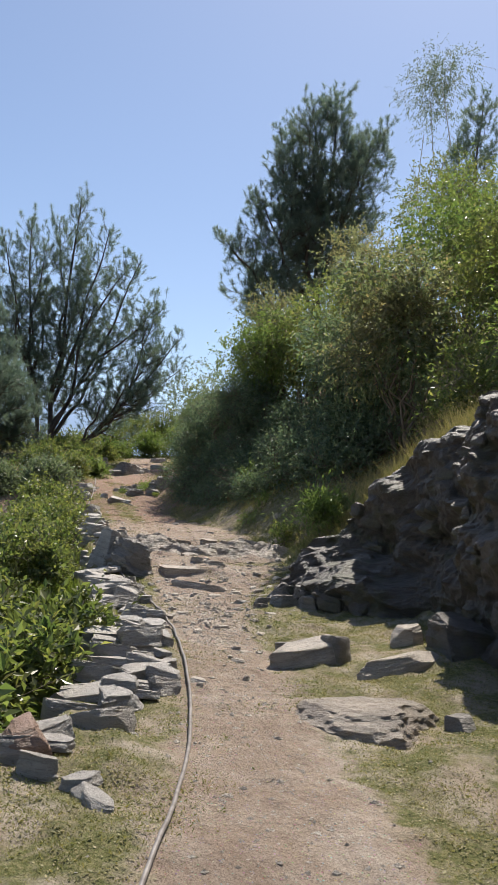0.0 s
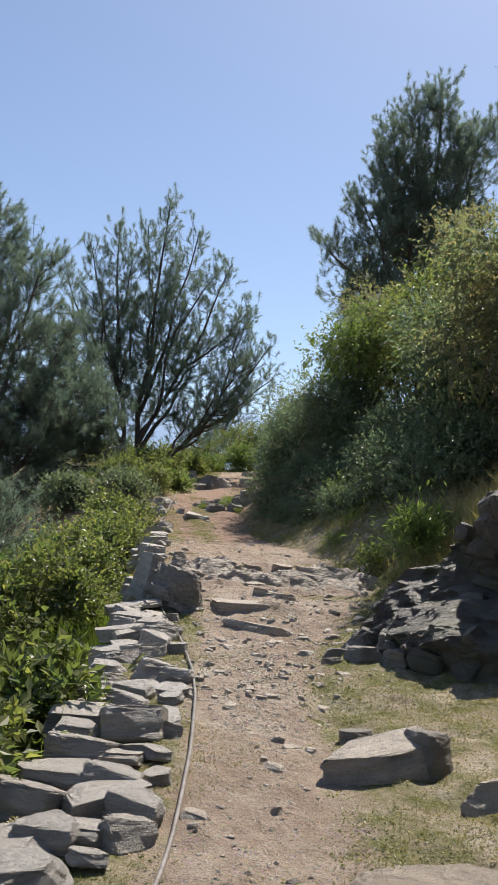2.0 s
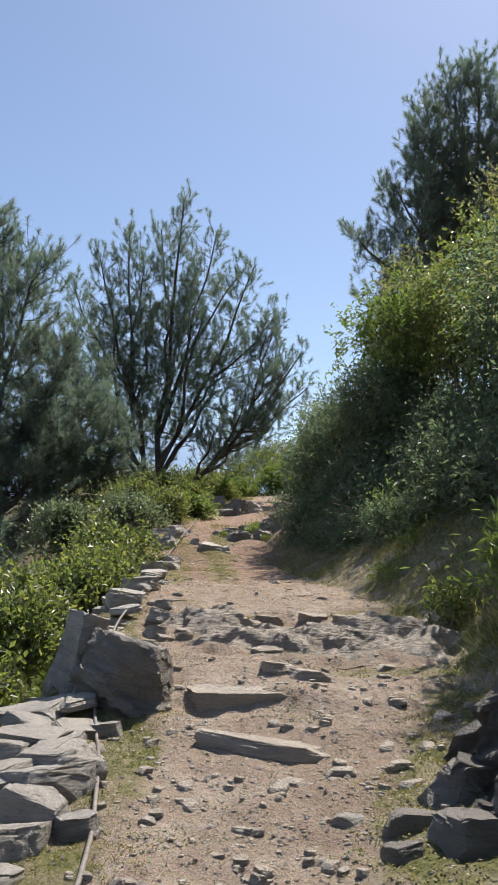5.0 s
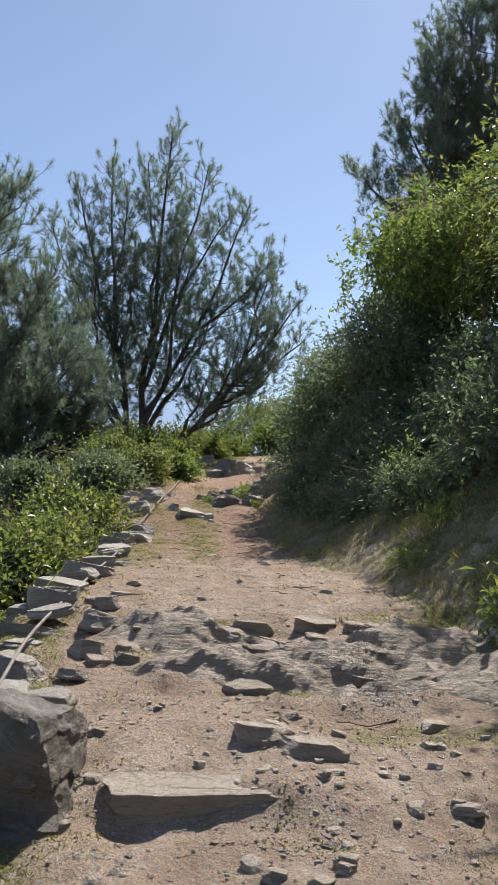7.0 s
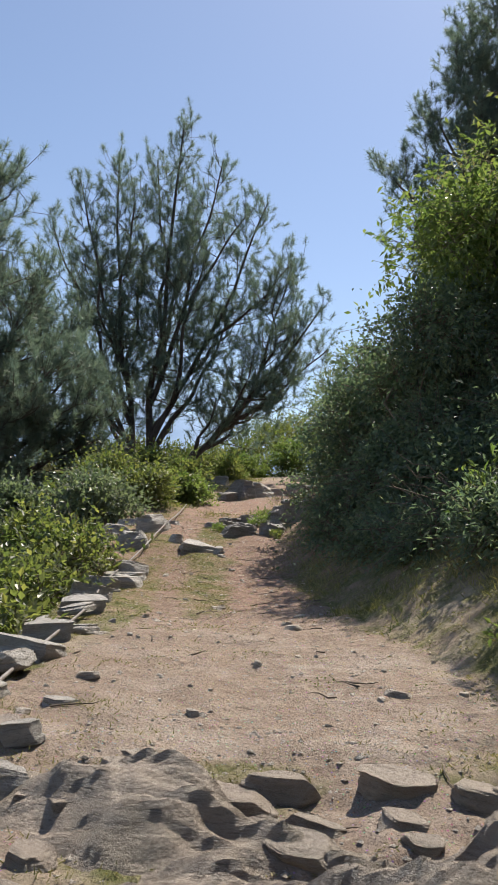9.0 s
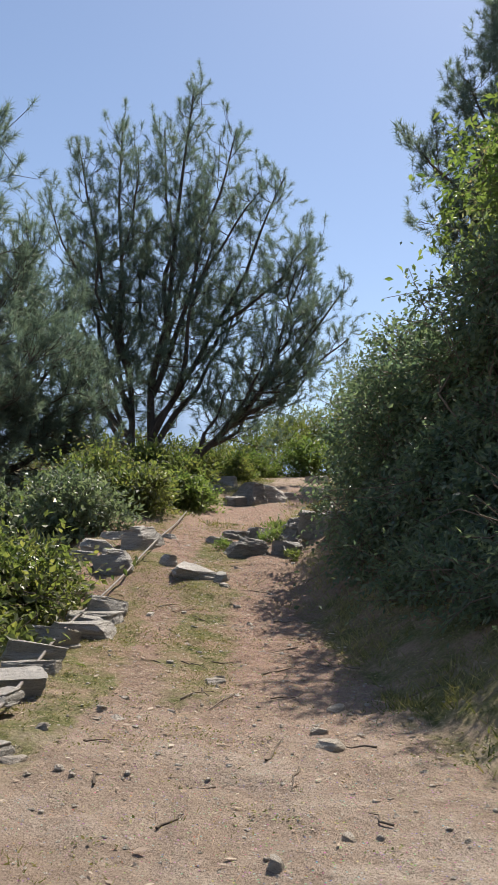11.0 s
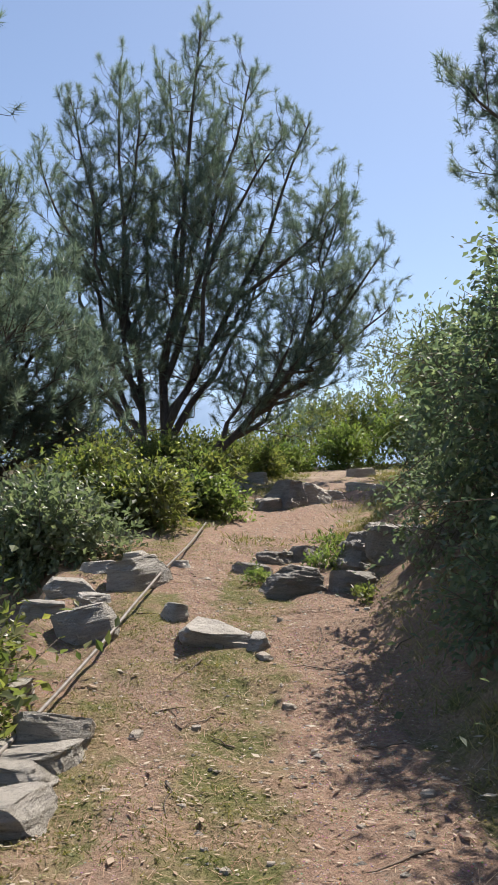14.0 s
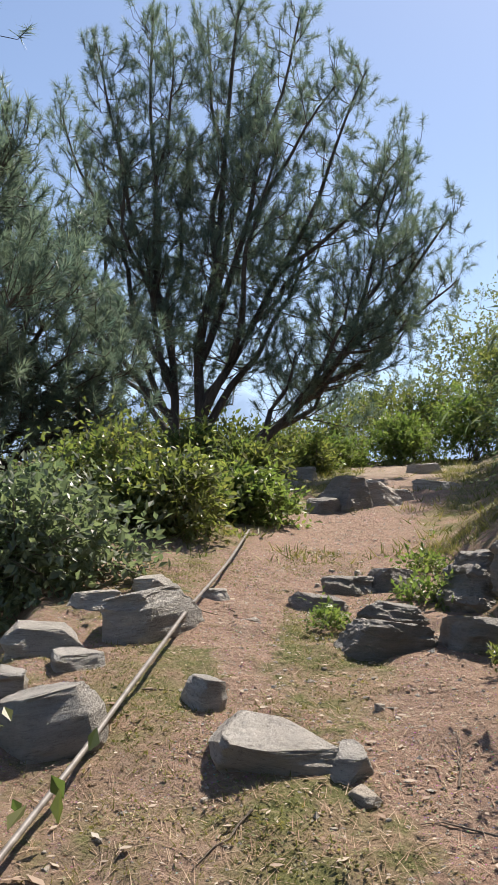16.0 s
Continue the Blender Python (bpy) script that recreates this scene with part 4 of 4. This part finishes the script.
def trees():
    pine("open many-stemmed pine with long needles above the path",
         (((-0.35, 39.3, land1(-0.35, 39.3) - 0.15), (0.0, 39.2, 16.1)), ((-0.8, 39.4, land1(-0.8, 39.4) - 0.15), (-2.1, 39.4, 14.9)),
          ((0, 0.2), (1.4, 39.0, 14.8)), ((0, 0.13), (3.0, 39.6, 13.7)), ((0.0, 39.1, land1(0.0, 39.1) - 0.15), (4.9, 38.6, 9.9)),
          ((1, 0.2), (-4.2, 39.7, 12.5)), ((1, 0.3), (-3.2, 38.6, 13.6)), ((4, 0.22), (2.8, 38.0, 8.0)), ((0, 0.4), (-0.9, 40.2, 15.2)),
          ((1, 0.42), (-1.4, 38.4, 13.4)), ((4, 0.4), (4.0, 39.6, 11.8)), ((1, 0.12), (-4.6, 39.0, 9.4)),
          ((4, 0.5), (3.5, 38.4, 10.4)), ((3, 0.4), (3.9, 39.0, 11.4)), ((2, 0.4), (2.3, 38.6, 13.0)), ((4, 0.3), (4.2, 39.4, 7.6)), ((4, 0.35), (5.3, 39.8, 8.8)), ((7, 0.4), (3.4, 37.6, 6.9)),
          ((0, 0.08), (1.9, 39.9, 9.6)), ((0, 0.1), (1.1, 38.2, 11.2)), ((1, 0.1), (-3.4, 40.3, 10.8)), ((1, 0.16), (-2.6, 38.3, 11.6)), ((0, 0.28), (0.6, 40.4, 13.8)), ((1, 0.25), (-1.2, 40.6, 12.4)),
          ((4, 0.12), (1.7, 38.2, 6.6)), ((4, 0.2), (3.0, 40.2, 6.6)), ((1, 0.08), (-2.9, 40.6, 7.2)), ((3, 0.25), (2.6, 40.6, 10.4))), 3, 1.5, 0.22, 42, 6, 72, 0.13, 0.23, 0.0095)
    pine("broad dark pine standing on the slope below the path",
         (((-6.2, 32.5, land1(-6.2, 32.5) - 0.2), (-5.8, 32.6, 12.6)), ((0, 0.25), (-7.6, 32.2, 11.2)), ((0, 0.2), (-3.9, 31.6, 10.4)), ((0, 0.15), (-3.0, 33.2, 8.4)),
          ((0, 0.1), (-2.2, 32.0, 6.0)), ((0, 0.3), (-5.0, 33.6, 11.4))), 4, 2.9, 0.08, 64, 14, 54, 0.2, 0.25, 0.013, 0.8)
    pine("dark pine with drooping lower boughs on the slope",
         (((-3.6, 34.4, land1(-3.6, 34.4) - 0.2), (-3.2, 34.2, 8.6)), ((0, 0.2), (-1.9, 33.4, 6.4)), ((0, 0.1), (-1.6, 34.6, 4.8)), ((0, 0.15), (-1.3, 35.0, 6.0)), ((0, 0.3), (-2.4, 34.6, 7.8))), 14, 2.2, 0.05, 66, 12, 54, 0.12, 0.25, 0.013, 0.8)
    pine("young bushy pine below the stone wall", (((-3.3, 20.3, land1(-3.3, 20.3) - 0.1), (-3.0, 20.2, 2.5)), ((0, 0.3), (-2.2, 19.9, 1.8)), ((0, 0.2), (-2.4, 21.2, 1.6))), 5, 1.5, 0.05, 70, 11, 24, 0.06, 0.24, 0.012)
    pine("tall dense pine on the hillside above the shrubs",
         (((12.6, 42, land1(12.6, 42) - 0.2), (12.8, 42, 25.0)), ((0, 0.35), (9.9, 41.4, 20.6)), ((0, 0.4), (15.4, 42, 23.4)), ((0, 0.18), (7.4, 40.6, 15.4)),
          ((0, 0.3), (10.6, 42.5, 22.6)), ((0, 0.15), (8.6, 41.5, 13.6)), ((0, 0.35), (14.0, 41.0, 22.0)), ((0, 0.28), (8.9, 41.0, 18.2)), ((0, 0.5), (11.4, 41.6, 23.8))), 6, 2.8, 0.22, 60, 12, 46, 0.25, 0.30, 0.017)
    pine("far pine behind a slender tree on the hillside", (((23.2, 46, land1(23.2, 46) - 0.2), (23.4, 46, 28.8)), ((0, 0.4), (21.8, 46, 26.0))), 8, 2.8, 0.3, 50, 8, 44, 0.22, 0.30, 0.02)
    # slender airy tree
    shrub("slender_tree", "tall slender tree with a pale trunk and airy crown", (15.2, 34.0, 21.2), (1.7, 1.5, 2.6), 800, 0.15, SHRUB_PALE, 9,
          (14.9, 34.0, land1(14.9, 34.0) - 0.1), 26, 6, 0.22, 0.7, "tree", 0.4, 0.5, 3, PALE_BARK, 0.06)


def hillside():
    # creeper-covered thicket whose foot stands in the shade by the path
    for i, (x, y, z, a, b, c) in enumerate((
            (4.35, 24.1, 3.6, 1.1, 1.5, 1.7), (4.85, 22.3, 3.7, 1.3, 1.6, 1.7), (5.4, 20.4, 3.2, 1.15, 1.5, 1.35), (5.8, 18.6, 3.2, 1.2, 1.3, 1.1),
            (5.7, 24.5, 4.6, 1.6, 1.8, 1.8), (5.0, 26.3, 4.2, 1.1, 1.4, 1.3), (4.2, 22.8, 2.7, 0.6, 1.5, 0.8), (4.5, 20.6, 2.6, 0.6, 1.5, 0.8))):
        shrub("creeper_thicket", "dense dark thicket draped with broad-leaved creeper", (x, y, z), (a, b, c), 5000, 0.062, CREEPER, 400 + i, None, 13, 6, 0.6, 0.5, "shrub", 0.22, 0.3, 9)
    shrub("reed_clump", "tall pale reeds with drooping tips above the thicket", (4.6, 29.6, 5.0), (0.3, 0.5, 0.8), 240, 0.22, SHRUB_PALE, 421, None, 14, 6, 0.12, 0.8, "reeds", 0.4, 0.5)
    # skirt of growth between the thicket and the path
    for i, (x, y, z, a, b, c) in enumerate((
            (4.1, 25.4, 2.95, 0.45, 0.9, 0.5), (3.85, 23.4, 2.5, 0.45, 1.0, 0.5), (3.8, 21.6, 2.15, 0.5, 1.1, 0.5), (4.0, 19.9, 2.1, 0.5, 1.0, 0.5),
            (4.4, 18.5, 2.3, 0.5, 0.8, 0.45), (4.3, 27.4, 3.3, 0.45, 0.9, 0.5), (4.5, 29.2, 3.8, 0.6, 1.0, 0.7), (5.2, 31.8, 4.5, 0.8, 1.2, 0.9))):
        shrub("thicket_skirt", "low tangled weeds at the foot of the thicket", (x, y, z), (a, b, c), 900, 0.065, CREEPER, 425 + i, None, 16, 6, 0.4, 0.4, "weeds", 0.2, 0.2, 5, None, 0.008)
    # broad-leaved trees
    for i, (x, y, z, a, b, c, num, mat, lab) in enumerate((
            (5.15, 22.3, 6.0, 1.05, 1.1, 1.5, 1400, BRIGHT, "young tree with yellow-green leaves above the thicket"),
            (6.9, 27.3, 7.7, 1.0, 1.1, 2.1, 1300, YELLOW, "thin tree with yellowing leaves on the slope"),
            (6.3, 14.8, 5.2, 1.3, 1.3, 1.9, 2100, YELLOW, "leafy tree with yellow tips on the grassy bank"),
            (7.2, 19.5, 5.8, 1.7, 1.7, 2.4, 2600, SHRUB, "green leafy tree on the slope"),
            (9.0, 25.0, 8.6, 1.5, 1.5, 3.2, 2000, YELLOW, "tall leafy tree with yellow-brown crown on the slope"),
            (9.0, 17.5, 7.6, 1.9, 1.8, 2.6, 2400, BRIGHT, "tall green leafy tree near the top of the bank"),
            (8.0, 13.6, 6.0, 1.7, 1.6, 2.4, 2200, SHRUB, "dense green tree at the top of the rock bank"),
            (6.3, 17.0, 4.6, 1.4, 1.4, 1.7, 2400, CREEPER, "dark leafy bush on the shaded slope"),
            (10.6, 22, 9.6, 2.4, 2.2, 3.2, 2400, SHRUB, "dark leafy tree high on the slope"),
            (6.6, 22.0, 6.0, 1.5, 1.6, 2.0, 2000, SHRUB, "leafy green tree behind the thicket"))):
        shrub("leafy_tree", lab, (x, y, z), (a, b, c), num, 0.10, mat, 440 + i, None, 20, 7, 0.45, 0.6, "tree", 0.26, 0.35, 9, None, 0.04)
    for i, (x, y, z, a, b, c, num, mat, lab) in enumerate((
            (5.6, 15.6, 3.0, 1.1, 1.2, 0.9, 2200, CREEPER, "low dark bush on the shaded slope"),
            (5.2, 17.2, 2.7, 0.9, 1.0, 0.8, 1800, CREEPER, "low dark bush among grass"),
            (6.6, 12.6, 3.6, 1.2, 1.2, 1.0, 2200, SHRUB, "rounded bush above the rock bank"),
            (6.2, 9.2, 4.3, 1.2, 1.3, 1.0, 1800, BRIGHT, "sunlit bush on top of the rock bank"))):
        shrub("bush", lab, (x, y, z), (a, b, c), num, 0.08, mat, 470 + i, None, 18)
    # bright saplings by the path
    for i, (x, y, z, a, c, num) in enumerate(((3.95, 12.4, 1.75, 0.28, 0.36, 260), (4.3, 18.8, 2.6, 0.14, 0.3, 40), (4.15, 16.9, 2.0, 0.12, 0.2, 22), (4.35, 12.9, 1.75, 0.3, 0.3, 160), (4.7, 17.8, 2.5, 0.2, 0.3, 60))):
        shrub("sapling", "bright green leafy sapling at the edge of the path", (x, y, z), (a, a, c), num, 0.10, BRIGHT, 480 + i, None, 8, 6, 0.28, -0.1, "sapling", 0.2, -0.4, 4, None, 0.008)
    # beyond the head of the path
    for i, (x, y, z, a, b, c, num, mat) in enumerate((
            (4.2, 48.0, 6.6, 2.2, 1.4, 1.6, 1500, SHRUB), (7.8, 47.5, 8.4, 2.4, 1.6, 2.0, 1600, SHRUB), (0.6, 47.0, 5.4, 1.8, 1.2, 0.9, 1100, SHRUB), (1.0, 34.6, 3.95, 0.7, 0.7, 0.5, 900, SHRUB), (0.2, 36.4, 4.3, 0.9, 0.8, 0.6, 900, SHRUB), (2.2, 40.2, 4.7, 0.6, 0.6, 0.4, 600, SHRUB), (2.9, 42.4, 4.9, 0.9, 0.8, 0.6, 900, BRIGHT), (4.6, 42.8, 5.3, 1.2, 0.9, 0.8, 1100, BRIGHT), (6.2, 42.0, 5.9, 1.3, 1.2, 0.9, 1200, BRIGHT),
            (5.6, 45.5, 6.4, 1.8, 1.4, 1.2, 1300, SHRUB)) + ((1.3, 43.5, 5.0, 1.0, 0.8, 0.7, 900, SHRUB), (8.2, 43.5, 7.4, 1.9, 1.6, 1.4, 1400, SHRUB), (7.0, 38.0, 6.4, 1.4, 1.8, 1.2, 1400, SHRUB),
            (3.2, 46.0, 5.6, 1.8, 1.2, 1.2, 1300, SHRUB), (-1.6, 43.0, 4.9, 1.6, 1.2, 0.9, 1200, SHRUB), (-3.6, 41.5, 4.4, 1.8, 1.4, 1.2, 1200, SHRUB), (6.2, 35.0, 5.6, 1.0, 1.4, 0.9, 1200, SHRUB))):
        shrub("bush", "light green bush at the head of the path", (x, y, z - 0.3), (a, b, c), int(num * 0.75), 0.125, mat, 490 + i, None, 26)


def verge():
    # shrubs on the outer side of the wall
    for i, (x, y, z, a, b, c, num, mat, lab) in enumerate((
            (0.05, 22.9, 1.6, 0.75, 1.25, 0.6, 2300, SHRUB, "low green shrub leaning over the wall"),
            (-0.2, 20.6, 1.15, 0.75, 1.3, 0.62, 2000, SHRUB, "spreading green shrub beside the stone wall"),
            (0.05, 18.6, 1.0, 0.5, 0.9, 0.5, 1200, SHRUB, "low green shrub beside the stone wall"),
            (-0.15, 27.0, 2.45, 0.85, 1.0, 0.55, 1900, SHRUB_PALE, "pale grey-green shrub below the pine"),
            (-1.7, 27.8, 2.2, 1.0, 1.0, 0.7, 1900, SHRUB_PALE, "pale grey-green shrub on the slope edge"),
            (0.35, 29.4, 2.95, 0.7, 0.7, 0.5, 1400, SHRUB, "rounded green shrub beside the path"),
            (1.1, 30.6, 3.1, 0.55, 0.5, 0.42, 1100, BRIGHT, "bright green shrub beside a dark rock"),
            (-0.6, 30.2, 3.1, 0.8, 0.8, 0.55, 1500, SHRUB, "rounded green shrub under the pine"),
            (-2.2, 24.4, 0.6, 0.9, 1.2, 0.5, 1200, CREEPER, "dark green shrub on the lower slope"))):
        shrub("shrub", lab, (x, y, z), (a, b, c), num, 0.085, mat, 500 + i, None, 18, 6, 0.58, 0.2)
    # weeds at the foot of the wall
    for i, (x, y, z, a, b, c, num, s, mat, lab) in enumerate((
            (0.25, 8.4, 0.35, 0.36, 0.5, 0.36, 480, 0.10, SHRUB, "broad-leaved weeds growing against the stone wall"),
            (-0.1, 7.1, 0.2, 0.42, 0.6, 0.42, 620, 0.10, SHRUB, "broad-leaved weeds growing against the stone wall"),
            (-0.4, 6.0, 0.12, 0.42, 0.5, 0.36, 620, 0.10, SHRUB, "broad-leaved weeds growing against the stone wall"),
            (-0.55, 4.9, 0.12, 0.4, 0.5, 0.34, 500, 0.11, BRIGHT, "bright broad-leaved weeds at the edge of the turf"),
            (-0.7, 7.6, 0.2, 0.5, 0.8, 0.45, 700, 0.10, SHRUB, "broad-leaved weeds below the stone wall"),
            (0.3, 11.9, 0.75, 0.25, 0.4, 0.4, 300, 0.06, BRIGHT, "tall bright green weeds below the wall")) + (
            (0.05, 12.6, 0.7, 0.4, 0.6, 0.45, 700, 0.07, SHRUB, "small-leaved green weeds below the boulder"),
            (-0.7, 12.4, 0.5, 0.6, 0.8, 0.55, 800, 0.09, SHRUB, "small-leaved green weeds on the lower slope"),
            (0.1, 14.6, 0.8, 0.4, 0.9, 0.4, 700, 0.08, SHRUB, "green weeds behind the boulder"),
            (-0.4, 16.4, 0.8, 0.7, 1.0, 0.5, 900, 0.09, SHRUB, "green weeds below the stone wall"),
            (2.05, 25.9, 2.36, 0.16, 0.4, 0.1, 110, 0.04, BRIGHT, "small weeds growing between stone steps"),
            (2.75, 26.5, 2.55, 0.2, 0.3, 0.14, 120, 0.05, BRIGHT, "small weeds growing between stone steps"),
            (2.95, 25.0, 2.3, 0.18, 0.2, 0.08, 60, 0.045, SHRUB, "small weeds beside the stone steps"),
            (2.95, 27.7, 2.75, 0.25, 0.4, 0.14, 140, 0.05, BRIGHT, "small weeds at the edge of the path"),
            (3.85, 16.8, 1.68, 0.26, 0.5, 0.08, 120, 0.05, BRIGHT, "low bright weeds at the edge of the path"),
            (3.9, 14.3, 1.45, 0.3, 0.6, 0.16, 200, 0.06, SHRUB, "low weeds at the foot of the bank"))):
        shrub("weed_clump", lab, (x, y, z if a > 0.28 else land1(x, y) + 0.02), (a, min(b, 2 * a), c if a > 0.28 else 0.05), num, s, mat, 520 + i, None, 12, 5, 0.5, 0.1, "weeds", min(0.16, 0.28 * a), 0.0, 6, None, 0.007 if a > 0.28 else 0.003)


def blades(x, y, height, r, lean=0.5, width=0.006, per=1, spread=0.03):
    """Grass in tufts of per blades, each one tapering triangle."""
    x, y = np.repeat(x, per), np.repeat(y, per)
    n = len(x)
    off = r.normal(size=(n, 2)) * spread * (per > 1)
    x, y = x + off[:, 0], y + off[:, 1]
    p = np.stack([x, y, land(x, y) - 0.01], -1)
    d = unit(np.stack([r.normal(size=n) * lean + off[:, 0] / max(spread, 1e-6) * 0.5, r.normal(size=n) * lean + off[:, 1] / max(spread, 1e-6) * 0.5, np.ones(n)], -1))
    h = (height * r.uniform(0.4, 1.4, n))[:, None]
    side = unit(np.cross(d, r.normal(size=(n, 3)))) * width * 0.5
    V = np.stack([p - side, p + side, p + d * h], 1)
    return V.reshape(-1, 3), np.arange(3 * n).reshape(-1, 3)


def grass():
    r = np.random.default_rng(77)

    def field(n, x0, x1, y0, y1, power=1.0, clump=1.4):
        x, y = r.uniform(x0, x1, n), r.uniform(y0, y1, n)
        g = grown(x, y) + 0.9 * fbm(np.stack([x, y, 0 * x], -1) * clump, 3, 31)
        keep = (r.random(n) < np.clip(g - 0.2, 0, 1) ** power) & (x > edge_left(y) - 0.1)
        return x[keep], y[keep]

    def sward(name, label, x, y, *shape, material=GRASS):
        tagged(new(name, mesh_from(name, *blades(x, y, *shape), material)), label, "grass", kind="stuff")

    sward("turf", "short trampled grass beside the path", *field(34000, -1.0, 4.2, 2.4, 12.5), 0.030, r, 1.3, 0.0065, 12, 0.05)
    sward("turf", "thin short grass along the upper path", *field(24000, 0.3, 4.6, 12, 29, 1.2), 0.036, r, 1.2, 0.007, 11, 0.05)
    sward("grass", "long green grass on the bank", *field(2600, 3.7, 8, 10.5, 18), 0.10, r, 0.7, 0.010, 12, 0.07)
    sward("grass", "long shaded grass under the thicket", *field(4200, 3.1, 5.2, 17, 29), 0.09, r, 0.9, 0.010, 12, 0.07)
    y = 11.2 + r.normal(size=3000) * 1.5
    x = edge_left(y) - 0.25 - np.abs(r.normal(size=3000)) * 0.95
    k = fbm(np.stack([x, y, 0 * x], -1) * 0.8, 3, 37) > -0.25
    sward("grass", "long bright grass below the stone wall", x[k], y[k], 0.46, r, 0.35, 0.011, 14, 0.07, material=FRESH)
    x, y = 4.9 + r.normal(size=260) * 0.4, r.uniform(9.2, 15.0, 260)
    sward("dry_grass", "tall dry seeding grass on the crest of the bank", x, y, 0.40, r, 0.4, 0.008, 16, 0.07, material=STRAW)
    x, y = r.uniform(3.9, 6.0, 1500), r.uniform(9.6, 13.6, 1500)
    k = (x > toe_right(y) + 0.2) & (r.random(1500) < 0.8)
    sward("grass", "sunlit yellow-green grass on the slope above the rocks", x[k], y[k], 0.2, r, 0.6, 0.009, 12, 0.08)
    sward("grass", "grass at the head of the path", *field(4000, -4, 6, 28, 46), 0.13, r, 0.6, 0.016, 10, 0.08)
    # mats of tiny weeds that make up most of the turf
    for n, x0, x1, y0, y1 in ((26000, -0.9, 4.2, 2.4, 12.5), (20000, 0.4, 4.4, 12, 29)):
        x, y = field(n, x0, x1, y0, y1, 1.6, 2.6)
        x, y = np.repeat(x, 5) + r.normal(size=5 * len(x)) * 0.03, np.repeat(y, 5) + r.normal(size=5 * len(y)) * 0.03
        a = r.uniform(0, 2 * np.pi, len(x))
        up = np.stack([np.cos(a), np.sin(a), r.uniform(0.0, 0.9, len(x))], -1)
        tagged(new("weed_mat", mesh_from("weed_mat", *leaves(np.stack([x, y, land(x, y) + 0.004], -1), up, np.full(len(x), 0.017), r, 0.6, 0.0, 0.05, 0.4), GRASS)), "low mat of small-leaved weeds in the turf", "weeds", kind="stuff")
    # fallen leaves and needles
    n = 9000
    y = r.triangular(16.5, 22, 30, n)
    x = path_middle(y) + r.normal(size=n) * 1.1
    k = (x > edge_left(y)) & (x < toe_right(y) + 0.6)
    x, y = x[k], y[k]
    n = len(x)
    pos = np.stack([x, y, land(x, y) + 0.008], -1)
    a = r.uniform(0, 2 * np.pi, n)
    way = np.stack([np.cos(a), np.sin(a), r.uniform(-0.05, 0.1, n)], -1)
    tagged(new("leaf_litter", mesh_from("leaf_litter", *leaves(pos, way, np.exp(r.normal(-3.8, 0.45, n)), r, 0.34, 0.0, 0.01, 0.15), LITTER)), "fallen dry leaves and pine needles on red soil", "litter", kind="stuff")

    # pine straw, lying flat
    n = 12000
    y = r.triangular(17, 24, 32, n)
    x = path_middle(y) + r.normal(size=n) * 0.9
    k = (x > edge_left(y)) & (x < toe_right(y) + 0.4)
    x, y = x[k], y[k]
    t = r.uniform(0, np.pi, len(x))
    d = np.stack([np.cos(t), np.sin(t), 0 * t], -1) * r.uniform(0.05, 0.16, (len(x), 1))
    q = np.stack([-np.sin(t), np.cos(t), 0 * t], -1) * 0.0016
    p = np.stack([x, y, land(x, y) + 0.006], -1)
    e = p + d
    e[:, 2] = land(e[:, 0], e[:, 1]) + 0.007
    V = np.stack([p - q, p + q, e], 1).reshape(-1, 3)
    tagged(new("pine_straw", mesh_from("pine_straw", V, np.arange(len(V)).reshape(-1, 3), PINE_STRAW)), "fallen reddish pine needles on the path", "litter", kind="stuff")


def sticks():
    r = np.random.default_rng(91)
    for _ in range(54):
        y = r.uniform(12.5, 27)
        x = float(path_middle(y)) + r.normal() * 0.7
        L, t = r.uniform(0.12, 0.4), r.uniform(0, 6.283)
        s = np.linspace(-0.5, 0.5, 5)
        px, py = x + s * L * math.cos(t) + r.normal(size=5) * 0.012, y + s * L * math.sin(t) + r.normal(size=5) * 0.012
        tagged(new("twig", mesh_from("twig", *tubes([(np.stack([px, py, land(px, py) + 0.008], -1), np.linspace(0.006, 0.002, 5))], 5), TWIG, True)), "thin dry fallen twig lying on the path", "twig", "fallen twigs")
    for x, y, z in ((3.45, 24.4, 3.0), (3.7, 22.2, 3.0), (3.9, 19.5, 2.7)):
        t = thing("dead_branch", "bare reddish dead branch hanging out of the thicket", "branch", at=(x, y, z))
        for _ in range(9):
            q = np.array([-r.uniform(0.1, 0.5), r.normal() * 0.35, r.normal() * 0.25])
            part("stem", mesh_from("stem", *tubes([(bent(np.array([0.4, 0.0, 0.0]), q, r, 5, 0.08), np.linspace(0.008, 0.003, 5))], 4), TWIG, True), t)


rocks()
sticks()
hose()
trees()
hillside()
verge()
grass()
loose_stones()
rubble()
dry_wall()
